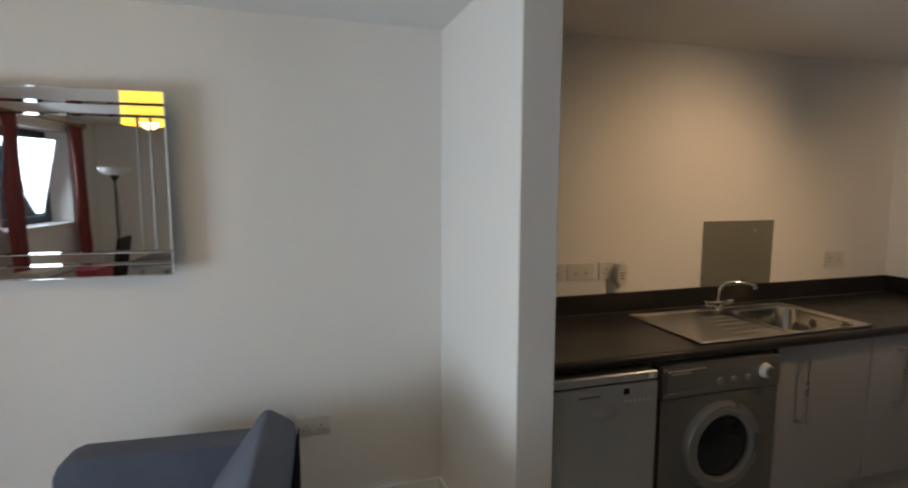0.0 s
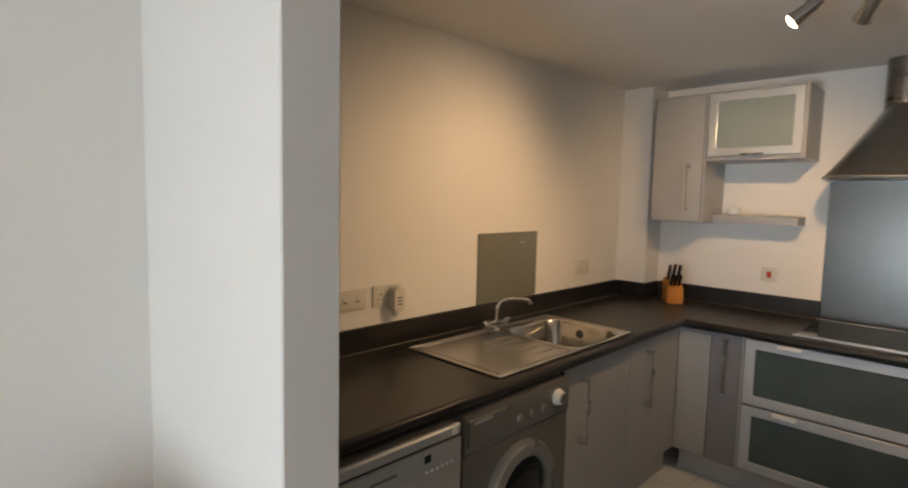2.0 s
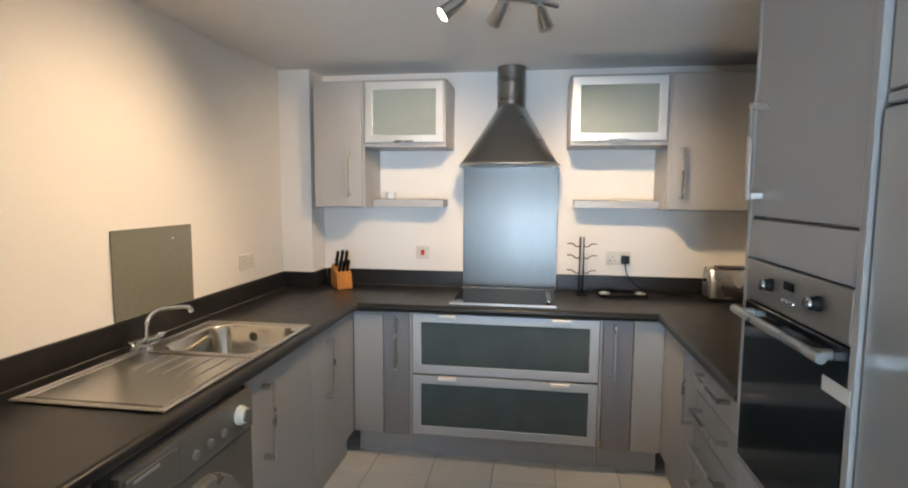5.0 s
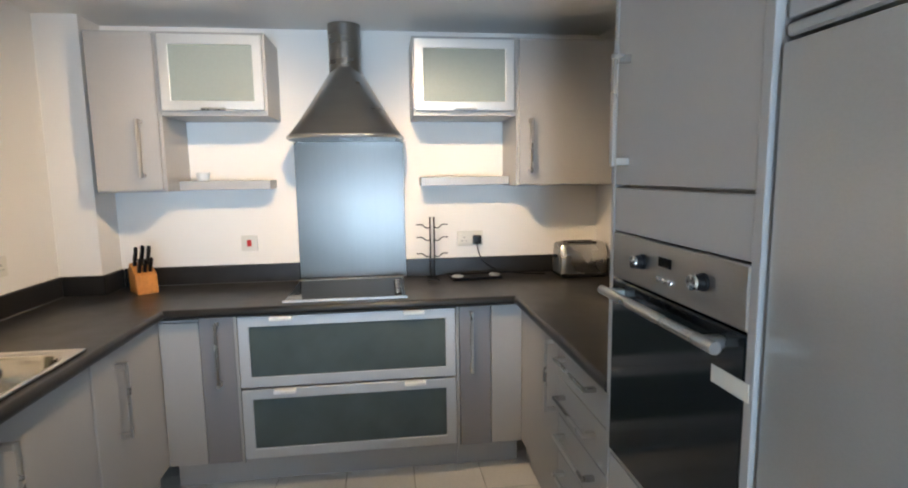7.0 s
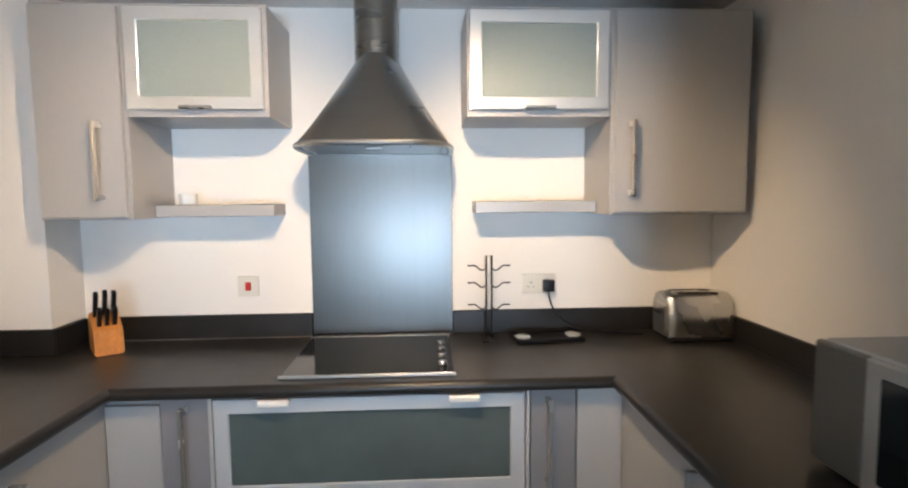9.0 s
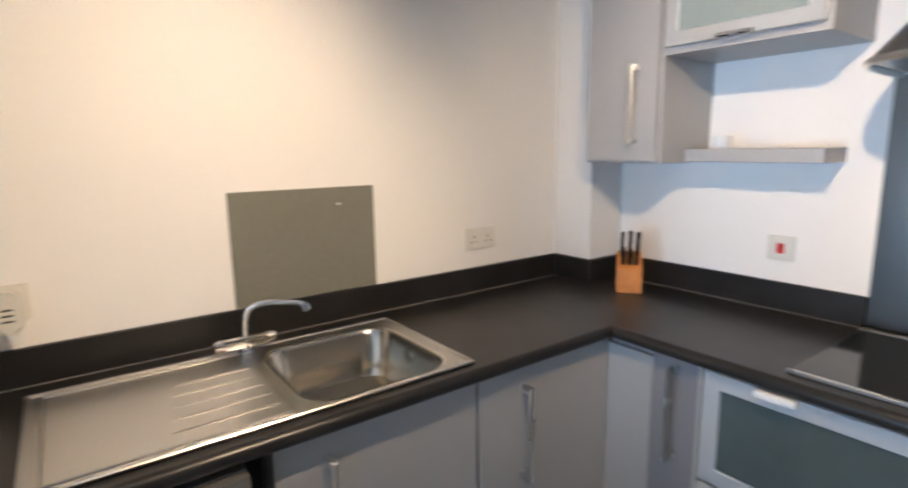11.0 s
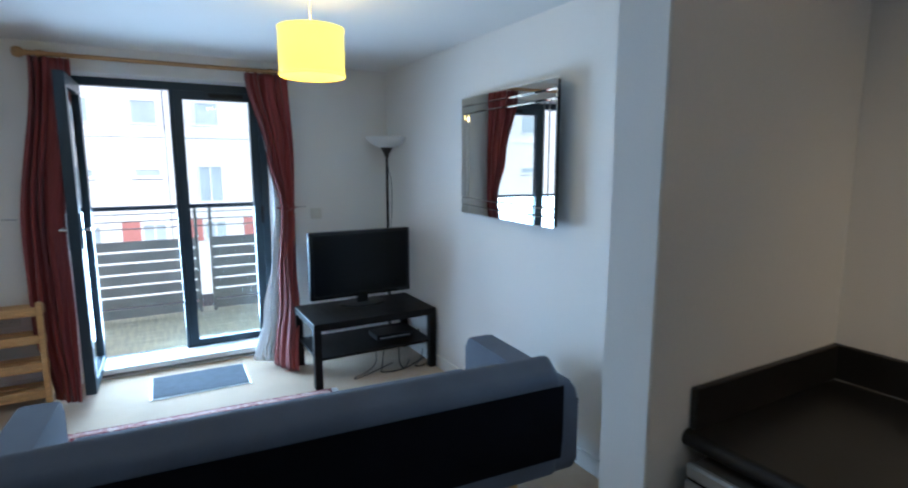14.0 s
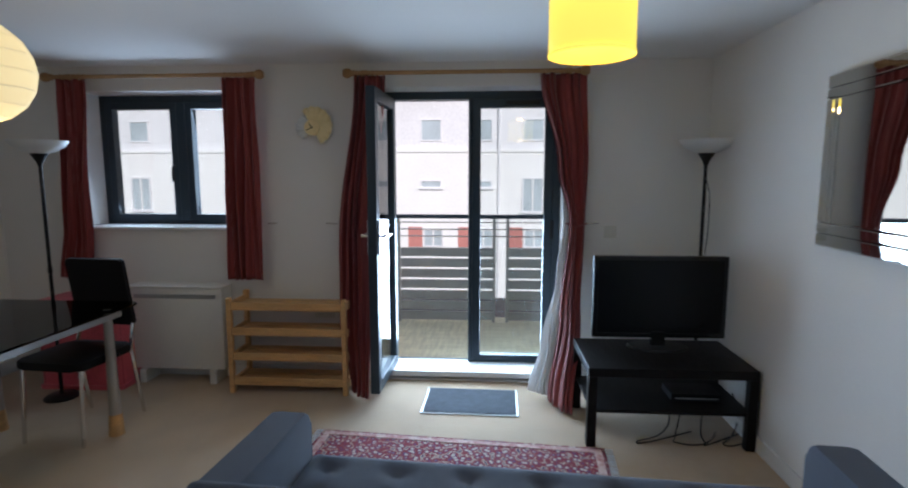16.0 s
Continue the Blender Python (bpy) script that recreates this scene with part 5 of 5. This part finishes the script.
def tie_hook(y, z, s):
    solid("tie_back_hook", tube([(WX, y, z), (WX + 0.07, y, z), (WX + 0.08, y + s * 0.07, z + 0.004)], 0.005, 8), M_CHROME, "small metal curtain tie-back hook", "hook", group="tie-back hooks")


curtain([(0.75, -4.44, -4.20), (1.15, -4.37, -4.17), (2.145, -4.33, -4.13)], 5, 11, "short rust-red curtain gathered beside the window")
curtain([(0.75, -3.185, -2.925), (1.2, -3.175, -2.93), (2.145, -3.155, -2.922)], 5, 12, "short rust-red curtain hanging beside the window")
curtain([(0.02, -2.27, -2.12), (0.5, -2.36, -2.12), (1.05, -2.37, -2.14), (2.145, -2.245, -2.03)], 5, 13, "long rust-red curtain beside the open balcony door", sweep=0.30)
curtain([(0.02, -0.94, -0.81), (0.55, -0.86, -0.73), (1.16, -0.795, -0.69), (1.55, -0.88, -0.68), (2.145, -1.00, -0.70)], 5, 14, "long rust-red curtain tied back at the balcony door", tie=(1.16, -0.80, -0.68), sweep=0.46)
ob = solid("net_curtain", drape([(0.03, -1.06, -0.80), (0.35, -0.97, -0.78), (0.8, -0.87, -0.77), (1.16, -0.83, -0.76), (2.1, -0.93, -0.82)], 6, 0.018, 21, x=WX + 0.05, sweep=0.30), M_NET,
           "white voile net curtain gathered behind the red one", "net curtain")
sol = ob.modifiers.new("thickness", "SOLIDIFY")
sol.thickness = 0.002
tie_hook(-2.89, 1.15, 1)
tie_hook(-0.665, 1.162, 1)
tie_hook(-2.40, 1.15, -1)

# ---------------------------------------------------------------- wall clock
t = thing("wall_clock", "cream fan-shaped shell wall clock with dark pointers", "wall clock", pose(WX, -2.566, 1.815, 0, 90, 0))


def fan(a0, a1, r, lobes, lift):
    """A fluted sector; angles from +y towards up, seen from inside the room."""
    bm = bmesh.new()
    n = lobes * 6
    cols_ = []
    for k in range(n + 1):
        f = k / n
        a_ = radians(a0 + (a1 - a0) * f)
        edge_ = r * (1 - 0.05 * abs(math.cos(math.pi * lobes * f))) * (0.86 + 0.14 * math.sin(math.pi * f))
        cols_.append([bm.verts.new((-q * edge_ * math.sin(a_), q * edge_ * math.cos(a_), 0.012 + lift * q * q + 0.006 * q * abs(math.sin(math.pi * lobes * f)))) for q in (0.12, 0.4, 0.7, 1.0)])
    for p_, q_ in zip(cols_, cols_[1:]):
        for k in range(3):
            bm.faces.new((p_[k], p_[k + 1], q_[k + 1], q_[k]))
    bmesh.ops.recalc_face_normals(bm, faces=bm.faces[:])
    return bm


for a0, a1, r, lobes, lift, m_ in ((-62, 118, 0.155, 9, 0.030, M_CREAM), (122, 235, 0.120, 6, 0.012, M_OPAL)):
    ob = part("shell", fan(a0, a1, r, lobes, lift), m_, t)
    sol = ob.modifiers.new("thickness", "SOLIDIFY")
    sol.thickness = 0.004
part("dial", lathe([(0.0, 0.040), (0.048, 0.040), (0.054, 0.034), (0.054, 0.0)], 36), M_CREAM, t, "round cream dial")
for ang, ln in ((30, 0.042), (118, 0.046)):
    part("pointer", prism([(-0.003, -0.010), (0.003, -0.010), (0.0015, ln), (-0.0015, ln)], 0.041, 0.043, m=pose(0, 0, 0, 0, 0, 90 + ang)), M_BLACK, t)

# ---------------------------------------------------------------- storage heater, shoe rack, mat, rug
t = thing("storage_heater", "cream enamel storage heater on short feet", "heater", pose(WX, -3.555, 0))
part("body", box(0.012, -0.345, 0.10, 0.165, 0.345, 0.690, 0.012, 2), M_HEATER, t)
part("grille", box(0.166, -0.30, 0.620, 0.169, 0.30, 0.650, 0.001), M_APPL, t)
part("top", box(0.008, -0.350, 0.690, 0.170, 0.350, 0.708, 0.005), M_HEATER, t)
for fy in (-0.26, 0.26):
    part("foot", box(0.02, fy - 0.025, 0.0, 0.19, fy + 0.025, 0.10, 0.006), M_HEATER, t)

t = thing("shoe_rack", "empty pine rack with four slatted shelves", "shoe rack", pose(-6.265, -2.69, 0))
RY = 0.394
for s in (-1, 1):
    for px in (-0.13, 0.13):
        part("post", box(px - 0.02, s * RY - 0.016, 0.0, px + 0.02, s * RY + 0.016, 0.665, 0.003), M_PINE, t)
    for z in (0.07, 0.25, 0.42, 0.61):
        part("side_rail", box(-0.11, s * RY - 0.012, z - 0.03, 0.11, s * RY + 0.012, z + 0.025, 0.003), M_PINE, t)
for z in (0.06, 0.235, 0.41, 0.585):
    for px in (-0.10, 0.0, 0.10):
        part("slat", box(px - 0.04, -RY + 0.016, z, px + 0.04, RY - 0.016, z + 0.018, 0.002), M_PINE, t)
    part("front_rail", box(0.115, -RY + 0.016, z - 0.005, 0.135, RY - 0.016, z + 0.05, 0.003), M_PINE, t)

t = thing("door_mat", "dark grey door mat with pale edge", "mat", pose(-6.088, -1.443, 0.0, 0, 0, -1))
part("mat_top", box(-0.19, -0.295, 0.001, 0.19, 0.295, 0.012, 0.003), M_MAT, t)
part("border", box(-0.205, -0.31, 0.0005, 0.205, 0.31, 0.007, 0.002), M_RING, t)

t = thing("rug", "red patterned oriental rug with fringe", "rug", pose(-5.05, -1.53, 0, 0, 0, -4.2))
part("field", box(-0.52, -0.80, 0.0, 0.52, 0.80, 0.010, 0.003), M_RUG, t)
for q in ((-0.50, -0.78, 0.50, -0.74), (-0.50, 0.74, 0.50, 0.78), (-0.50, -0.74, -0.46, 0.74), (0.46, -0.74, 0.50, 0.74)):
    part("border", box(q[0], q[1], 0.0095, q[2], q[3], 0.0125, 0.001), M_RUG_EDGE, t)
for s in (-1, 1):
    fr = bmesh.new()
    for k in range(100):
        x = -0.515 + 1.03 * k / 99
        j = random.uniform(-0.006, 0.006)
        fr = tube([(x, s * 0.795, 0.006), (x + j, s * 0.84, 0.003)], 0.0022, 4, bm=fr)
    part("fringe", fr, M_NET, t, "pale cotton fringe")

# ---------------------------------------------------------------- dining corner
t = thing("dining_table", "glass-topped dining table with tapered legs", "dining table", pose(-5.09, -3.83, 0))
TX, TY = 0.575, 0.45
b = prism(rounded(-TX, -TY, TX, TY, 0.04), 0.735, 0.747, 0.003)
part("tabletop", b, M_TABLE_GLASS, t, "clear tempered glass top")
M_LEG = mat("brushed_leg", (0.45, 0.42, 0.38), 0.35, metal=0.6, vary=0.05)
for q in ((-TX + 0.08, -TY + 0.06, TX - 0.08, -TY + 0.085), (-TX + 0.08, TY - 0.085, TX - 0.08, TY - 0.06), (-TX + 0.06, -TY + 0.085, -TX + 0.085, TY - 0.085), (TX - 0.085, -TY + 0.085, TX - 0.06, TY - 0.085)):
    part("apron", box(q[0], q[1], 0.68, q[2], q[3], 0.73, 0.003), M_APPL, t)
for lx in (-TX + 0.16, TX - 0.10):
    for ly in (-TY + 0.09, TY - 0.09):
        lg = part("leg", lathe([(0.032, 0.12), (0.022, 0.735)], 18, at=(lx, ly, 0), close=True), M_LEG, t)
        part("foot", lathe([(0.042, 0.0), (0.034, 0.125)], 18, at=(lx, ly, 0), close=True), M_PINE, lg, "wooden foot sleeve")


def chair(m, label):
    c = thing("dining_chair", label, "chair", m, "dining chairs")
    s = prism(rounded(-0.21, -0.21, 0.21, 0.21, 0.06), 0.43, 0.475, 0.015, 3)
    part("seat", s, M_LEATHER, c, "black padded seat")
    bk = prism(rounded(-0.19, 0.0, 0.19, 0.42, 0.02), -0.014, 0.014, 0.008, 2, m=pose(0, 0.245, 0.575, 99, 0, 0))
    part("backrest", bk, M_LEATHER, c, "black padded backrest")
    for s_ in (-1, 1):
        part("rear_leg", tube([(s_ * 0.185, 0.27, 0.0), (s_ * 0.185, 0.20, 0.44), (s_ * 0.175, 0.24, 0.60)], 0.011, 10), M_CHROME, c)
        part("front_leg", tube([(s_ * 0.185, -0.20, 0.0), (s_ * 0.18, -0.17, 0.44)], 0.011, 10), M_CHROME, c)
        part("side_rail", tube([(s_ * 0.18, -0.18, 0.425), (s_ * 0.18, 0.20, 0.425)], 0.009, 8), M_CHROME, c)
    return c


chair(pose(-5.55, -3.71, 0, 0, 0, 86), "black leatherette dining chair with chrome legs")

t = thing("storage_crate", "pink translucent plastic storage crate against the wall", "storage box", pose(-6.275, -4.17, 0, 0, 0, 1))
b = prism(rounded(-0.16, -0.29, 0.16, 0.29, 0.03), 0.0, 0.60, 0.01, 2)
part("tub", b, M_PINK, t)
part("lid", prism(rounded(-0.17, -0.30, 0.17, 0.30, 0.03), 0.60, 0.625, 0.006, 2), M_PINK, t)
part("base_rim", prism(rounded(-0.172, -0.302, 0.172, 0.302, 0.03), 0.0, 0.03, 0.006, 2), M_PINK, t)

# ---------------------------------------------------------------- pendant lamps
t = thing("pendant_lamp", "lit yellow drum pendant lamp", "pendant lamp", pose(-4.55, -1.00, 0))
PB, PT, PR = 1.874, 2.072, 0.139
part("rose", lathe([(0.045, CEIL - 0.001), (0.045, CEIL - 0.02), (0.01, CEIL - 0.04)], 20), M_TRIM, t)
part("cord", tube([(0, 0, CEIL - 0.03), (0, 0, PT - 0.03)], 0.004, 8), M_TRIM, t)
sh = part("shade", lathe([(PR, PB), (PR, PT)], 48), M_SHADE, t, "lit yellow fabric drum")
sol = sh.modifiers.new("thickness", "SOLIDIFY")
sol.thickness = 0.003
part("trim_ring", lathe([(PR + 0.001, PB - 0.003), (PR + 0.003, PB), (PR + 0.003, PB + 0.006), (PR + 0.001, PB + 0.008)], 48), M_SHADE, t)
part("trim_ring", lathe([(PR + 0.001, PT - 0.008), (PR + 0.003, PT - 0.006), (PR + 0.003, PT), (PR + 0.001, PT + 0.003)], 48), M_SHADE, t)
part("bulb", lathe([(0.0, PB + 0.045), (0.02, PB + 0.05), (0.03, PB + 0.075), (0.014, PB + 0.115), (0.014, PB + 0.14)], 20), M_SHADE_IN, t)
for k in range(3):
    a_ = 2.094 * k
    part("spoke", tube([(0, 0, PT - 0.03), (PR * math.cos(a_), PR * math.sin(a_), PT - 0.01)], 0.002, 6), M_TRIM, t)
bulb("pendant_bulb", (-4.55, -1.00, PB + 0.02), 1.2, 0.05, (1.0, 0.72, 0.34))
bulb("pendant_bulb_up", (-4.55, -1.00, PT + 0.01), 2.4, 0.05, (1.0, 0.72, 0.34))

t = thing("paper_lantern", "lit round white paper lantern with wire ribs", "pendant lamp", pose(-4.57, -3.20, 1.86))
b = bmesh.new()
LR, NR = 0.20, 60
prof = []
for k in range(NR + 1):
    a_ = -1.38 + 2.76 * k / NR
    rr = LR * (1 - 0.012 * abs(math.sin(a_ * 9.5)))
    prof.append((rr * math.cos(a_), rr * math.sin(a_) * 0.97))
part("paper", lathe(prof, 72), M_PAPER, t)
for k in range(-4, 5):
    a_ = k * math.pi / 9.5
    part("rib", tube([((LR - 0.0) * math.cos(a_) * math.cos(q * 0.1963), LR * math.cos(a_) * math.sin(q * 0.1963), LR * 0.97 * math.sin(a_)) for q in range(33)], 0.0012, 5), M_TRIM, t)
part("cord", tube([(0, 0, LR * 0.95), (0, 0, CEIL - 1.86)], 0.004, 8), M_TRIM, t)
bulb("lantern_bulb", (-4.57, -3.20, 1.62), 4.6, 0.12, (1.0, 0.76, 0.42))

# ---------------------------------------------------------------- skirting
SK = 0.09
for n_, q in enumerate(((WX, NY - 0.014, PX0, NY), (WX, SY, WX + 0.014, DOOR[0]), (WX, DOOR[1], WX + 0.014, NY - 0.014), (WX + 0.014, SY, -2.95, SY + 0.014), (PX0 - 0.014, PY, PX0, NY - 0.014), (PX0 - 0.014, PY - 0.014, PX1 + 0.002, PY))):
    setting("baseboard_%d" % (n_ + 1), box(q[0], q[1], 0.0, q[2], q[3], SK, 0.004), M_TRIM, "white painted skirting board")

# ---------------------------------------------------------------- balcony
BX = -8.05
bal = thing("balcony", "balcony with timber deck and slatted grey screen", "balcony", kind="structure")
part("slab", box(BX - 0.1, -3.4, -0.25, WX - 0.35, 0.6, -0.03), M_RENDER, bal)
for k in range(12):
    x = WX - 0.36 - 0.12 * (k + 1)
    part("deck_board", box(x, -3.4, -0.028, x + 0.114, 0.6, -0.002, 0.003), M_DECK, bal)
for y in (-3.35, -2.25, -1.285, -1.15, -0.30, 0.55):
    part("post", box(BX - 0.015, y - 0.015, -0.02, BX + 0.015, y + 0.015, 1.06, 0.003), M_SLAT, bal)
part("top_rail", tube([(BX, -3.4, 1.078), (BX, 0.6, 1.078)], 0.021, 12), M_PVC, bal)
for z in (0.88, 0.95, 1.02):
    part("rail", tube([(BX, -3.4, z), (BX, 0.6, z)], 0.006, 8), M_CHROME, bal)
for ya, yb in ((-3.33, -2.27), (-2.23, -1.30), (-1.135, -0.32), (-0.28, 0.53)):
    for k in range(7):
        z = 0.02 + 0.109 * k
        part("slat", box(BX - 0.012, ya, z, BX + 0.012, yb, z + 0.088, 0.003), M_SLAT, bal)
part("side_screen", box(BX, 0.6, -0.03, WX - 0.35, 0.66, 2.3), M_RENDER, bal, "rendered side wall of the balcony")

# ---------------------------------------------------------------- street and the house opposite
setting("ground", box(-260, -220, -3.6, 60, 220, -3.4), M_ASPHALT, "grey street surface far below the balcony")
hs = thing("apartment_building", "pale rendered apartment block across the street", "building", pose(-24.0, 0, 0))
part("wall", box(-10, -26, -3.4, 0, 24, 2.45), M_RENDER, hs)
part("upper_wall", box(-10, -26, 2.45, -0.12, 24, 4.55), M_CLAD, hs, "grey clad top storey")
part("roof", box(-10.2, -26.2, 4.55, 0.25, 24.2, 4.75), M_APPL_DARK, hs)
part("ledge", box(-0.1, -26, 2.40, 0.05, 24, 2.50), M_RENDER, hs)
part("drainpipe", tube([(0.08, -1.0, -3.4), (0.08, -1.0, 2.4), (0.0, -1.0, 2.6), (0.0, -1.0, 4.5)], 0.05, 8), M_CLAD, hs)


def far_window(x, y0_, y1_, z0_, z1_, mullion=True):
    wd = part("window", frame_ring(y0_, y1_, z0_, z1_, 0.06, x - 0.02, x + 0.05), M_CLAD, hs)
    part("pane", box(x, y0_ + 0.05, z0_ + 0.05, x + 0.012, y1_ - 0.05, z1_ - 0.05), M_FARGLASS, wd)
    if mullion:
        part("mullion", box(x, (y0_ + y1_) / 2 - 0.03, z0_ + 0.05, x + 0.04, (y0_ + y1_) / 2 + 0.03, z1_ - 0.05), M_TRIM, wd)


for k in range(20):
    y = -20.1 + 2.0 * k
    far_window(-0.12, y, y + 0.85, 2.83, 3.7, False)
    tall = k % 4 == 2
    far_window(0.0, y, y + 0.85, 0.05 if tall else 1.0, 1.42 if tall else 1.32, tall)
    far_window(0.0, y + 0.1, y + 0.9, -1.35, -0.62)
    part("panel", box(0.0, y - 0.5, -1.35, 0.04, y + 0.06, -0.55), M_FARRED, hs, "red cladding panel")
    part("sill", box(-0.02, y - 0.06, 0.0 if tall else 0.95, 0.09, y + 0.91, 0.05 if tall else 1.0), M_CLAD, hs)

# ---------------------------------------------------------------- kitchen floor tiles
tile_mesh = mesh_of("tile", box(0.0, 0.0, -0.008, 0.329, 0.329, 0.0, 0.002), M_TILE)
for i in range(9):
    for j in range(9):
        x, y = -0.05 - 0.333 * (i + 1), -0.05 - 0.333 * (j + 1)
        if x < -2.94 or y < KS - 0.3:
            continue
        ob = new("tile", tile_mesh)
        ob.parent = kitchen_floor
        ob.location = (x, y, 0.0)
